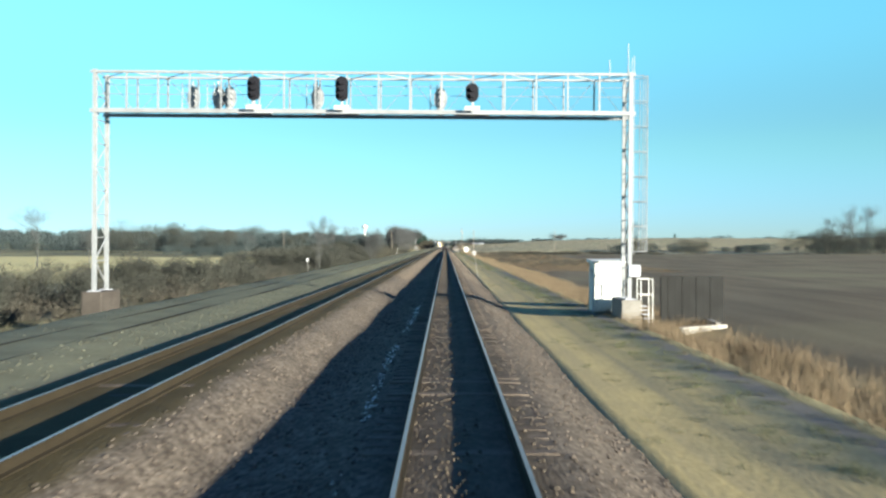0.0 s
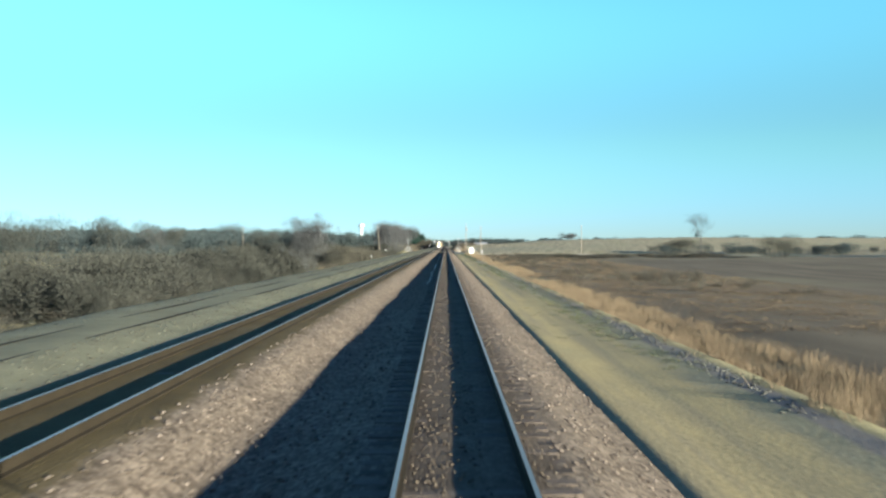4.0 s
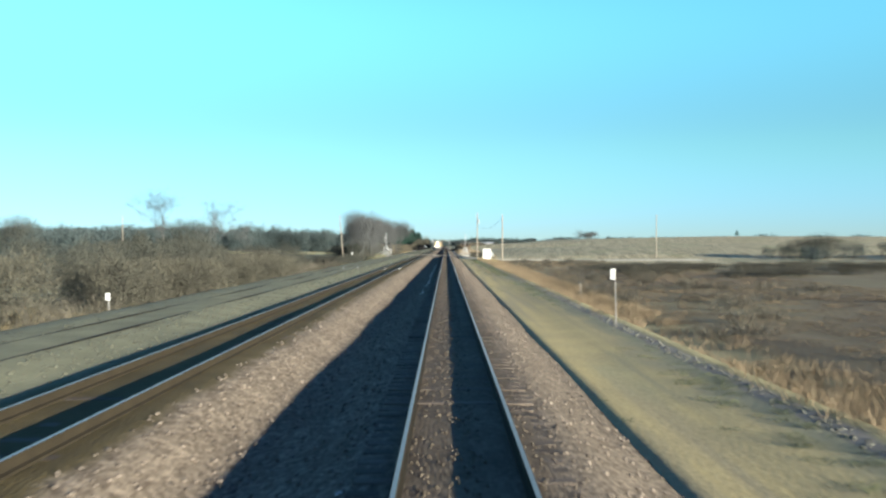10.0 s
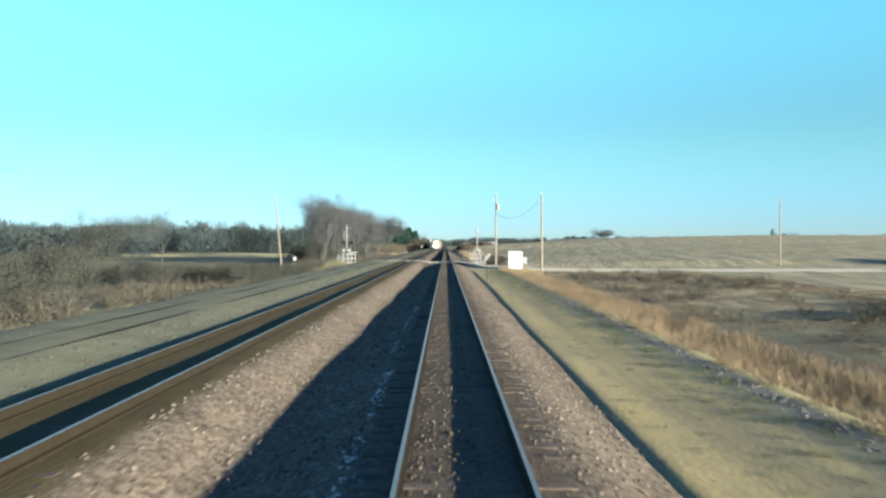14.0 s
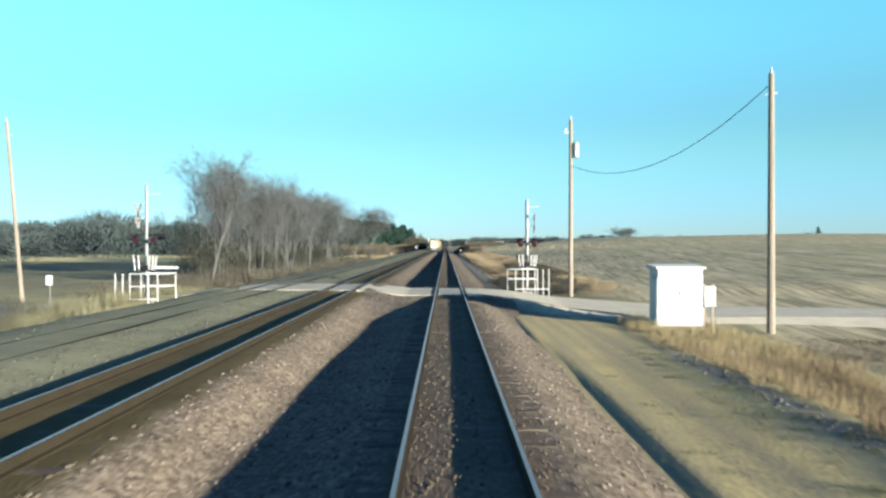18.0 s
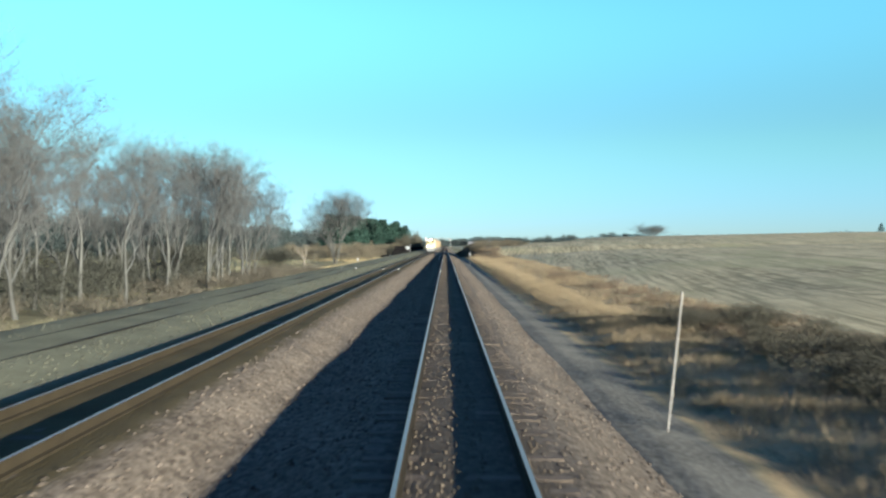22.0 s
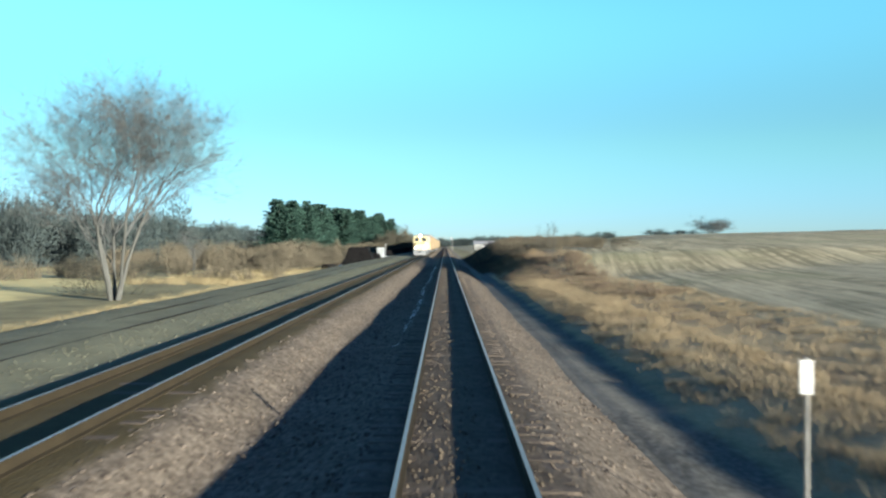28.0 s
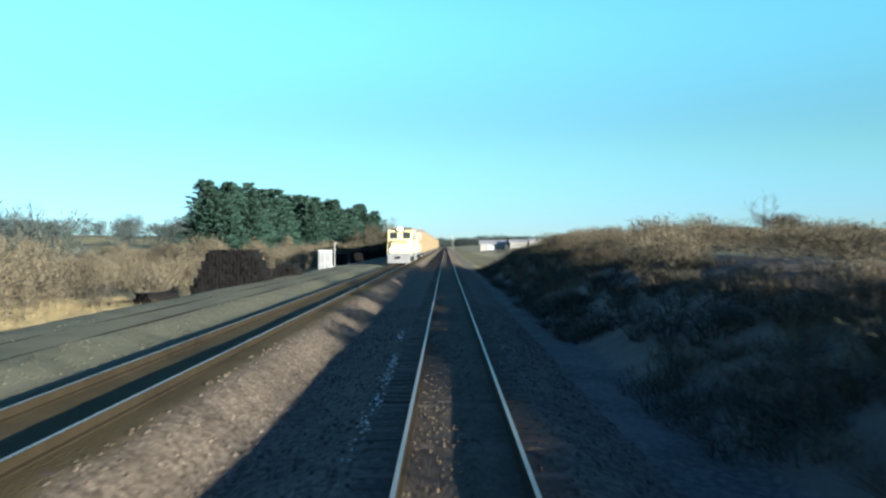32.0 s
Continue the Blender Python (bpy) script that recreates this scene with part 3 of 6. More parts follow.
def tree_mesh(seed, tall, stems=1, spread=0.2, top=4, trunk=0.38, lean=0.25, thick=0.018, limbs=3):
    """Trunk and crown meshes of a leafless tree."""
    rnd = random.Random(seed)
    tv, tf, cv, cf = [], [], [], []
    for s in range(stems):
        a = 2 * math.pi * s / max(stems, 1) + rnd.random()
        off = Vector((math.cos(a), math.sin(a), 0)) * (0.25 if stems > 1 else 0)
        d = Vector((math.cos(a) * spread, math.sin(a) * spread, 1)).normalized()
        ln = tall * trunk * rnd.uniform(0.85, 1.1)
        path, q, dd = [off + Vector((0, 0, -0.2))], off.copy(), d.copy()
        for _ in range(5):
            dd = (dd + Vector((rnd.gauss(0, 0.07), rnd.gauss(0, 0.07), 0.03))).normalized()
            q = q + dd * ln / 5
            path.append(q.copy())
        r0 = tall * thick * (1 if stems == 1 else 0.75)
        tube(path, [r0 * (1.25 - 0.13 * i) if i else r0 * 1.6 for i in range(6)], 8, tv, tf)
        for k in range(limbs + (stems == 1)):
            side = Vector((rnd.gauss(0, 1), rnd.gauss(0, 1), 0.2)).normalized()
            grow(rnd, path[-1] if k < 2 else path[rnd.choice((2, 3, 4))], (dd + side * (0.35 + lean)).normalized(), tall * 0.26 * rnd.uniform(0.8, 1.15), r0 * 0.5, 1, top, cv, cf, lean)
    return tv, tf, cv, cf


def bare_tree(name, label, seed, tall, at, turn=0, group="", **kw):
    tv, tf, cv, cf = tree_mesh(seed, tall, **kw)
    t = base(name, label, "tree", at, turn, group)
    raw("trunk", tv, tf, M_BARK, t, smooth=True)
    raw("crown", cv, cf, M_TWIG, t)
    return t


def twig_clump(rnd, count, wide, tall):
    """Arrays of one brush clump: thin tapered shoots of two bent pieces, with side shoots."""
    v, f = [], []
    for _ in range(count):
        a, r = rnd.random() * 6.283, wide * 0.5 * math.sqrt(rnd.random())
        p = Vector((math.cos(a) * r * 0.6, math.sin(a) * r * 0.6, -0.15))
        d = Vector((math.cos(a) * 0.5 * rnd.random(), math.sin(a) * 0.5 * rnd.random(), 1)).normalized()
        h = tall * rnd.uniform(0.45, 1.0)
        m = p + d * h * 0.5
        e = m + (d + Vector((rnd.gauss(0, 0.28), rnd.gauss(0, 0.28), 0))).normalized() * h * 0.55
        w = 0.007 + 0.006 * h
        segs = [(p, m, w, w * 0.7), (m, e, w * 0.7, w * 0.2)]
        for _k in range(5):
            u = rnd.uniform(0.25, 0.95)
            s = p.lerp(m, u * 2) if u < 0.5 else m.lerp(e, u * 2 - 1)
            g = (d * 0.6 + Vector((rnd.gauss(0, 0.7), rnd.gauss(0, 0.7), rnd.gauss(0.3, 0.4)))).normalized()
            segs.append((s, s + g * h * rnd.uniform(0.16, 0.36), w * 0.6, w * 0.25))
        for s, t, w0, w1 in segs:
            x = (t - s).cross(Vector((rnd.gauss(0, 1), rnd.gauss(0, 1), 0.1))).normalized()
            k = len(v)
            v += [s - x * w0, s + x * w0, t]
            f.append((k, k + 1, k + 2))
    return np.array([tuple(p) for p in v]), np.array(f)


def scatter(name, label, category, clumps, places, material):
    """One object of many clumps: places are rows of x, y, z, turn, wide, tall and which clump."""
    vs, fs, k = [], [], 0
    for x, y, z, t, w, h, c in places:
        v, f = clumps[int(c) % len(clumps)]
        co, si = math.cos(t), math.sin(t)
        o = np.stack([(v[:, 0] * co - v[:, 1] * si) * w + x, (v[:, 0] * si + v[:, 1] * co) * w + y, v[:, 2] * h + z], 1)
        vs.append(o)
        fs.append(f + k)
        k += len(v)
    V, F = np.concatenate(vs).astype(np.float32), np.concatenate(fs).astype(np.int32)
    me = bpy.data.meshes.new(name)
    n, s = len(F), F.shape[1]
    me.vertices.add(len(V))
    me.vertices.foreach_set("co", V.ravel())
    me.loops.add(n * s)
    me.loops.foreach_set("vertex_index", F.ravel())
    me.polygons.add(n)
    me.polygons.foreach_set("loop_start", np.arange(n, dtype=np.int32) * s)
    me.polygons.foreach_set("loop_total", np.full(n, s, np.int32))
    me.update(calc_edges=True)
    me.materials.append(material)
    return tagged(new(name, me), label, category, kind="stuff")


rb = random.Random(5)
CLUMPS = [twig_clump(rb, 56, 1.0, 1.0) for _ in range(6)]


def haze_clump(rnd, count, size):
    """A dome of many small twig bundles with an uneven outline and gaps, over a few stems."""
    lobes = [(rnd.gauss(0, 0.22), rnd.gauss(0, 0.22), rnd.uniform(0.45, 0.75), rnd.uniform(0.18, 0.30)) for _ in range(6)]
    v, f = [], []
    for i in range(count):
        lx, ly, lz, r = lobes[i % 6]
        d = Vector((rnd.gauss(0, 1), rnd.gauss(0, 1), rnd.gauss(0.1, 1))).normalized() * r * rnd.random() ** 0.45
        s = Vector((lx, ly, lz)) + d
        if rnd.random() < 0.42:
            s.z *= rnd.random() ** 0.8
        g = (d.normalized() * 0.6 + Vector((rnd.gauss(0, 0.6), rnd.gauss(0, 0.6), 0.7))).normalized()
        x = g.cross(Vector((rnd.gauss(0, 1), rnd.gauss(0, 1), 0.3))).normalized() * size * 0.11
        k = len(v)
        v += [s - x, s + x, s + g * size * rnd.uniform(0.9, 2.0)]
        f.append((k, k + 1, k + 2))
    for i in range(18):
        lx, ly, lz, r = lobes[i % 6]
        p, q = Vector((lx * 0.4 + rnd.gauss(0, 0.05), ly * 0.4 + rnd.gauss(0, 0.05), -0.1)), Vector((lx + rnd.gauss(0, r * 0.5), ly + rnd.gauss(0, r * 0.5), lz + r * rnd.random()))
        a = rnd.random() * 6.283
        x = Vector((math.cos(a), math.sin(a), 0)) * 0.006
        k = len(v)
        v += [p - x, p + x, q]
        f.append((k, k + 1, k + 2))
    return np.array([tuple(p) for p in v]), np.array(f)


FINE = [haze_clump(rb, 520, 0.10) for _ in range(6)]
SOFT = [haze_clump(rb, 2600, 0.045) for _ in range(6)]
MID = [haze_clump(rb, 1300, 0.064) for _ in range(6)]


def blade_clump(rnd, count):
    v, f = [], []
    for _ in range(count):
        a, r = rnd.random() * 6.283, 0.5 * math.sqrt(rnd.random())
        x, y, h = math.cos(a) * r, math.sin(a) * r, rnd.uniform(0.5, 1.0)
        lx, ly, w, t = rnd.gauss(0, 0.10), rnd.gauss(0, 0.10), rnd.uniform(0.004, 0.009), rnd.random() * 3.14
        k = len(v)
        cx, cy = math.cos(t) * w, math.sin(t) * w
        v += [(x - cx, y - cy, -0.1), (x + cx, y + cy, -0.1), (x + lx * 2.0, y + ly * 2.0, h)]
        f.append((k, k + 1, k + 2))
    return np.array(v), np.array(f)


BLADES = [blade_clump(rb, 60) for _ in range(6)]


def places(rnd, count, x0, x1, y0, y1, wide, tall, patch=0.0, seed=0.0):
    """Random places on the ground, kept where a slow wave of the plan is above patch."""
    out = []
    while len(out) < count:
        x, y = rnd.uniform(x0, x1), rnd.uniform(y0, y1)
        q = noise.noise(Vector((x * 0.06 + seed, y * 0.035, seed)))
        if q < patch - 0.35 * rnd.random():
            continue
        k = 0.75 + 0.5 * max(0, min(1, 0.5 + q))
        out.append((x, y, 0, rnd.random() * 6.283, rnd.uniform(*wide), rnd.uniform(*tall) * k, rnd.randrange(6)))
    zs = height([o[0] for o in out], [o[1] for o in out])
    return [(o[0], o[1], float(z), *o[3:]) for o, z in zip(out, zs)]


rv = random.Random(21)
# brush along the outer side of the line
scatter("brush_thicket", "leafless grey-brown brush beside the outer track", "brush", CLUMPS, places(rv, 380, -30, -18.5, -10, 400, (1.6, 3.4), (0.9, 2.0), 0.05), M_BRUSH)
scatter("brush_thicket", "dark grey tangled thicket below the embankment", "brush", SOFT, places(random.Random(41), 44, -31, -18.8, 36, 84, (3.0, 4.6), (2.0, 3.4), -0.3, 2.0) + places(rv, 26, -27, -18.5, 82, 120, (3.0, 5.0), (1.5, 2.4), -0.3, 2.0) + places(rv, 56, -34, -19.0, 122, 205, (4.0, 6.5), (2.8, 4.4), -0.3, 2.0) + places(rv, 26, -19.5, -16.8, 120, 205, (2.0, 3.4), (1.6, 2.8), -0.3, 2.0), M_BUSH)
scatter("brush_thicket", "tall reddish-brown brush beside the outer track", "brush", SOFT, places(rv, 90, -29, -17.5, 238, 330, (3.0, 5.0), (2.6, 4.0), -0.3, 6.0), M_REDBUSH)
scatter("brush_thicket", "tall soft grey bushes behind the outer track", "brush", SOFT, places(rv, 34, -42, -24, 296, 350, (4.0, 6.5), (3.8, 5.4), -0.4, 23.0), M_BUSH)
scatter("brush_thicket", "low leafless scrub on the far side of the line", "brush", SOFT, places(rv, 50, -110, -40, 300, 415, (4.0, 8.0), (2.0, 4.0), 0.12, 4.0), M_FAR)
bush_pick = random.Random(2)
bush_data = []
for x, y, w, h in ((-18.5, 184, 5.5, 5.6), (-27, 287, 9, 4.6), (-25, 268, 8, 4.2), (-32, 304, 9, 5.0), (-26, 232, 6, 3.6), (-35, 331, 8, 4.6), (-22, 131, 5, 2.8), (-22, 61, 4, 2.4), (-26, 46, 5, 2.6),
                   (-27, 78, 5, 2.0), (-21, 162, 5, 3.2), (-24, 205, 6, 3.0), (-33, 216, 7, 3.8), (-29, 250, 7, 3.6), (-22, 312, 5, 2.6), (-28, 350, 7, 3.4), (-36, 372, 8, 4.0), (-46, 300, 9, 5.0), (-52, 340, 9, 4.6),
                   (-31.8, 622.6, 9, 3.6), (-32.4, 623.6, 8, 3.4), (-31.0, 622.0, 7, 3.0), (-35, 640, 8, 4.0), (-29, 668, 7, 3.2),
                   (94, 422, 14, 6.0), (88, 424, 12, 5), (90, 318, 11, 6.0), (101, 345, 9, 5), (128, 312, 13, 8), (138, 308, 14, 9), (148, 312, 14, 10), (158, 310, 13, 9.5), (112, 1044, 9, 4), (105, 1046, 8, 3.4)):
    k = bush_pick.randrange(6)
    if len(bush_data) < 5:
        v, f = haze_clump(rb, 7000, 0.025)
        ob = raw("leafless_bush", v, f, M_BUSH)
        bush_data.append(ob.data)
    else:
        ob = new("leafless_bush", bush_data[k % 5])
    ob.matrix_world = pose(x, y, ground_z(x, y) - (0.3 if y > 1000 else 0.1) * h, 0, 0, bush_pick.uniform(0, 360)) @ Matrix.Diagonal((w * 1.15, w * 1.15, h * 1.2, 1))
    tagged(ob, "rounded leafless grey-brown bush in dry grass", "bush", "leafless bushes beside the line")
scatter("brush_thicket", "brown leafless brush in front of the woods", "brush", CLUMPS, places(rv, 330, -30, -19.0, 440, 600, (1.4, 3.0), (0.8, 2.0), -0.1, 9.0), M_BRUSH)
scatter("brush_thicket", "reddish leafless brush behind the black stacks", "brush", CLUMPS, places(rv, 260, -60, -21, 690, 900, (2.0, 4.5), (2.0, 4.0), -0.05, 12.0), M_YARD)
scatter("brush_thicket", "soft tan-brown bushes along the yard", "brush", SOFT, places(rv, 110, -70, -24, 700, 940, (4.0, 7.0), (3.0, 5.5), -0.05, 14.0), M_YARD)
scatter("brush_thicket", "tall brown leafless saplings past the pines", "brush", SOFT, places(rv, 46, -27, -15.5, 925, 990, (4.0, 7.0), (6.5, 11.0), -0.5, 14.0), M_REDBUSH)
scatter("undergrowth", "grey-brown undergrowth among the trunks of the wood", "brush", SOFT, [o for o in places(rv, 120, -42, -26, 462, 585, (4.0, 7.0), (3.0, 5.2), -0.4, 16.0) if o[1] > 384 - 3.28 * o[0] and o[0] < -0.513 * (o[1] - 526) - 1], M_BUSH)
# brush on the bank in darker twigs, which carry the bank's shade
scatter("bank_brush", "dense brush covering the cutting bank, darkened for its shade", "brush", SOFT, places(rv, 120, 8.0, 22, 690, 795, (2.0, 3.6), (0.9, 1.9), -0.4, 3.0), M_YARD)
scatter("bank_brush", "low tangled brush on the shaded slope of the cutting", "brush", CLUMPS, places(rv, 480, 3.9, 10, 692, 792, (0.9, 1.8), (0.35, 0.85), -0.5, 3.0), M_BRUSH)
scatter("ditch_brush", "reddish-brown low scrub beyond the ditch", "brush", CLUMPS, places(rv, 220, 10.5, 30, 150, 402, (1.0, 2.2), (0.5, 1.2), 0.05, 5.0), M_BRUSH)
# shadow band across the field, put in as low dark brush
scatter("brush_thicket", "low brush drawn as a shadow band across the field", "brush", SOFT, places(rv, 90, 19, 75, 300, 348, (4.0, 7.0), (0.5, 1.1), -0.4, 21.0), M_REDBUSH)
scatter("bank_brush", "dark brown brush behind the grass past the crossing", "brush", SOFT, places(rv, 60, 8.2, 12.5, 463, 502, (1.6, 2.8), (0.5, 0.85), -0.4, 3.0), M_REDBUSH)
scatter("bank_brush", "low dark brush behind the crossing gate", "brush", SOFT, places(rv, 60, 4.4, 10.0, 433.5, 464, (1.4, 2.4), (0.3, 0.75), -0.5, 3.0), M_BUSH)
scatter("bank_brush", "leafless brush at the start of the cutting bank", "brush", CLUMPS, places(rv, 75, 9.0, 14.0, 470, 640, (1.2, 2.2), (0.3, 0.65), 0.12, 3.0) + places(rv, 60, 8.5, 12.5, 640, 684, (1.2, 2.2), (0.35, 0.8), -0.1, 3.0), M_BANKLIT)
# dry grass
scatter("dry_grass", "tall dry tan grass along the ditch", "grass", BLADES, places(rv, 3600, 7.3, 11.5, -5, 404, (0.7, 1.5), (0.3, 0.75), -0.15), M_DRY)
scatter("dry_grass", "orange-brown tall grass on the ditch bank", "grass", BLADES, places(rv, 1500, 4.9, 6.0, 440, 684, (0.4, 0.8), (0.12, 0.26), -0.4, 2.0) + places(rv, 2600, 5.7, 8.0, 438, 684, (0.5, 1.0), (0.18, 0.42), -0.4, 2.0), M_ORANGE)
scatter("dry_grass", "dull straw grass higher on the slope", "grass", BLADES, places(rv, 3200, 7.6, 13.5, 438, 690, (0.5, 1.1), (0.15, 0.36), -0.4, 2.0), M_ORANGE)
scatter("dry_grass", "dry grass on the cutting bank", "grass", BLADES, places(rv, 900, 5.2, 10, 680, 790, (0.6, 1.3), (0.4, 0.9), -0.25, 2.0), M_DRY)
scatter("dry_grass", "dry tan grass beside the outer track", "grass", BLADES, places(rv, 4200, -22, -15.0, -5, 820, (0.6, 1.4), (0.3, 0.7), -0.15, 6.0), M_OLIVE)

# far belts of leafless wood along the skyline
def belt(label, seed, count, x0, x1, y0, y1, wide, tall, soft=False, sink=0.08):
    r = random.Random(seed)
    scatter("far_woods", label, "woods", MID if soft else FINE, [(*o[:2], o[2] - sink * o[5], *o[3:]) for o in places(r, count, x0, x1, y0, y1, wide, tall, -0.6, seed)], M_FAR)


belt("far grey belt of leafless trees", 31, 330, -700, -90, 430, 640, (9, 18), (8, 13))
belt("grey leafless wood behind the pale field", 36, 190, -210, -62, 660, 820, (9, 15), (11, 16), True)
belt("far grey belt of leafless trees", 32, 300, -1400, -60, 1100, 1600, (16, 34), (12, 22))
belt("far grey belt of leafless trees", 33, 160, 60, 900, 1500, 1900, (14, 30), (7, 13))
belt("dark bushes at the far edge of the stubble field", 34, 34, 78, 215, 392, 428, (6, 10), (2.6, 4.6), True)
belt("tall leafless trees behind the stubble field", 37, 22, 142, 210, 330, 352, (8, 12), (7, 11), True)
belt("far woods closing the view along the line", 35, 160, -260, 160, 2200, 2700, (20, 40), (12, 22))

# loose stones of the ballast
def stone(rnd):
    """An angular broken stone of ten faces, flat below."""
    r = np.random.RandomState(rnd)
    ring = [(math.cos(t) * r.uniform(0.42, 0.62), math.sin(t) * r.uniform(0.36, 0.52), r.uniform(-0.12, 0.12)) for t in np.arange(5) * 1.2566 + r.uniform(0, 1)]
    o = np.array(ring + [(r.uniform(-0.2, 0.2), r.uniform(-0.2, 0.2), r.uniform(0.28, 0.5)), (0, 0, -0.3)])
    q = [(i, (i + 1) % 5, 5) for i in range(5)] + [((i + 1) % 5, i, 6) for i in range(5)]
    return o, np.array(q)


STONES = [stone(i) for i in range(5)]


def stones(count, x0, x1, y0, y1, seed, size=(0.05, 0.10)):
    r = np.random.RandomState(seed)
    x, y = r.uniform(x0, x1, count), r.uniform(y0, y1, count)
    z = bed_height(x, y) + 0.005
    w = r.uniform(*size, count)
    return np.stack([x, y, z, r.uniform(0, 6.28, count), w, w * r.uniform(0.7, 1.1, count), r.randint(0, 5, count)], 1).tolist()


M_STONE = mat("granite_stones", (0.135, 0.1116, 0.09), 0.9, 0, (0.0648, 0.0522, 0.0414), 2, 30, 0.0, 0.6)
scatter("ballast_stones", "loose pinkish crushed stone on the ballast slope", "ballast", STONES, stones(16800, -4.6, -1.25, 75, 423, 1) + stones(8600, 1.3, 2.9, 75, 423, 2), M_STONE)
M_STONEBROWN = mat("browner_granite_stones", (0.0936, 0.0768, 0.0624), 0.9, 0, (0.048, 0.0396, 0.0324), 2, 30, 0.0, 0.5)
scatter("ballast_stones", "darker brownish crushed stone on the ballast slope", "ballast", STONES, stones(3500, -4.6, -1.25, 4, 75, 11) + stones(1800, 1.3, 2.9, 4, 75, 12) + stones(14000, -4.6, -1.25, 430, 720, 13) + stones(7000, 1.3, 2.9, 430, 720, 14), M_STONEBROWN)
M_DARKSTONE = mat("dusty_stones", (0.088, 0.071, 0.052), 0.9, 0, (0.052, 0.042, 0.032), 2, 30, 0.0, 0.4)
scatter("ballast_stones", "dusty brown crushed stone between the rails", "ballast", STONES, stones(16000, -0.68, 0.3, 4, 720, 3, (0.045, 0.08)) + stones(5000, 0.84, 1.3, 4, 720, 5, (0.045, 0.08)), M_DARKSTONE)

# pale spilt grit lying in a line on the ballast
grit = []
for y0, y1, n in ((146, 218, 900), (258, 332, 900), (618, 708, 1300), (8, 40, 300)):
    r = np.random.RandomState(int(y0))
    y = r.uniform(y0, y1, n)
    keep = (np.sin(y * 0.9) + np.sin(y * 0.37 + 1) + r.uniform(-1, 1, n)) > -0.2
    y = y[keep]
    x = -1.52 + 0.08 * np.sin(y * 0.21) + r.normal(0, 0.06, len(y))
    w = r.uniform(0.04, 0.085, len(y))
    grit += np.stack([x, y, bed_height(x, y) + 0.01, r.uniform(0, 6.28, len(y)), w, w * 0.5, r.randint(0, 5, len(y))], 1).tolist()
M_GRIT = mat("pale_grit", (0.66, 0.66, 0.64), 0.9, 0, (0.46, 0.46, 0.45), 3, 30, 0.0, 0.3)
scatter("spilt_grit", "pale grit spilt in a thin broken line on the ballast", "grit", STONES, grit, M_GRIT)
scatter("dry_grass", "reddish-brown dead weeds covering the low ground past the ditch", "grass", BLADES, places(rv, 4200, 11.0, 34, 120, 410, (1.0, 2.6), (0.08, 0.24), -0.7, 5.0), M_DRY)
M_OLD = mat("old_grey_stones", (0.072, 0.073, 0.054), 0.9, 0, (0.045, 0.046, 0.034), 2, 30, 0.0, 0.4)
scatter("ballast_stones", "old grey crushed stone round the outer track", "ballast", STONES, stones(14000, -9.3, -7.5, 8, 760, 9, (0.05, 0.10)) + stones(7000, -13.6, -10.9, 8, 760, 19, (0.04, 0.09)), M_OLD)
scatter("dry_grass", "pale yellow-green grass before the crossing road", "grass", BLADES, places(rv, 900, -30, -14.5, 372, 419, (0.7, 1.5), (0.35, 0.85), -0.4, 7.0), M_OLIVE)
scatter("brush_thicket", "low olive scrub before the crossing road", "brush", SOFT, places(rv, 46, -36, -18, 370, 402, (2.6, 4.4), (1.7, 2.9), -0.4, 7.0) + places(rv, 16, -30, -17, 402, 416, (1.6, 2.8), (0.8, 1.4), -0.4, 7.0), M_BUSH)
scatter("dry_grass", "tall pale grass round the hut", "grass", BLADES, places(rv, 420, 7.2, 11.5, 385, 416, (0.5, 1.1), (0.25, 0.6), -0.4, 7.0), M_STRAW)
scatter("dry_grass", "straw-coloured grass below the outer track", "grass", BLADES, places(rv, 1100, -22, -15.6, 600, 735, (0.6, 1.3), (0.35, 0.75), -0.3, 13.0) + places(rv, 1100, -34, -17, 685, 745, (0.7, 1.5), (0.4, 0.85), -0.4, 13.0), M_STRAW)
scatter("dry_grass", "yellowish tall grass between the thickets", "grass", BLADES, places(rv, 1000, -32, -16.5, 175, 262, (0.7, 1.5), (0.35, 0.8), -0.3, 17.0), M_STRAW)
scatter("bank_brush", "low brown scrub at the foot of the rising bank", "brush", CLUMPS, places(rv, 150, 5.0, 9.5, 665, 700, (0.8, 1.6), (0.2, 0.5), -0.5, 3.0), M_BANKLIT)
M_RUBBLE = mat("grey_rubble", (0.125, 0.122, 0.098), 0.9, 0, (0.072, 0.070, 0.055), 2, 20, 0.0, 0.5)
r = np.random.RandomState(77)
x, y, w = r.normal(6.68, 0.17, 4200), r.uniform(100, 404, 4200), r.uniform(0.05, 0.15, 4200)
scatter("ditch_rubble", "grey broken rubble along the lip of the ditch", "rubble", STONES, np.stack([x, y, height(x, y), r.uniform(0, 6.28, 4200), w, w * 0.7, r.randint(0, 5, 4200)], 1).tolist(), M_RUBBLE)
M_TUFT = mat("green_tufts", (0.099, 0.1116, 0.054), 0.95, 0, (0.054, 0.0576, 0.0306), 0.6, 6, 0.0, 0.35)
scatter("grass_tufts", "short olive tufts in the mown verge", "grass", BLADES, places(rv, 1500, 5.3, 6.7, 2, 404, (0.25, 0.6), (0.06, 0.14), 0.0, 8.0) + places(rv, 350, 3.0, 5.6, 2, 404, (0.2, 0.5), (0.03, 0.07), 0.25, 8.0), M_TUFT)
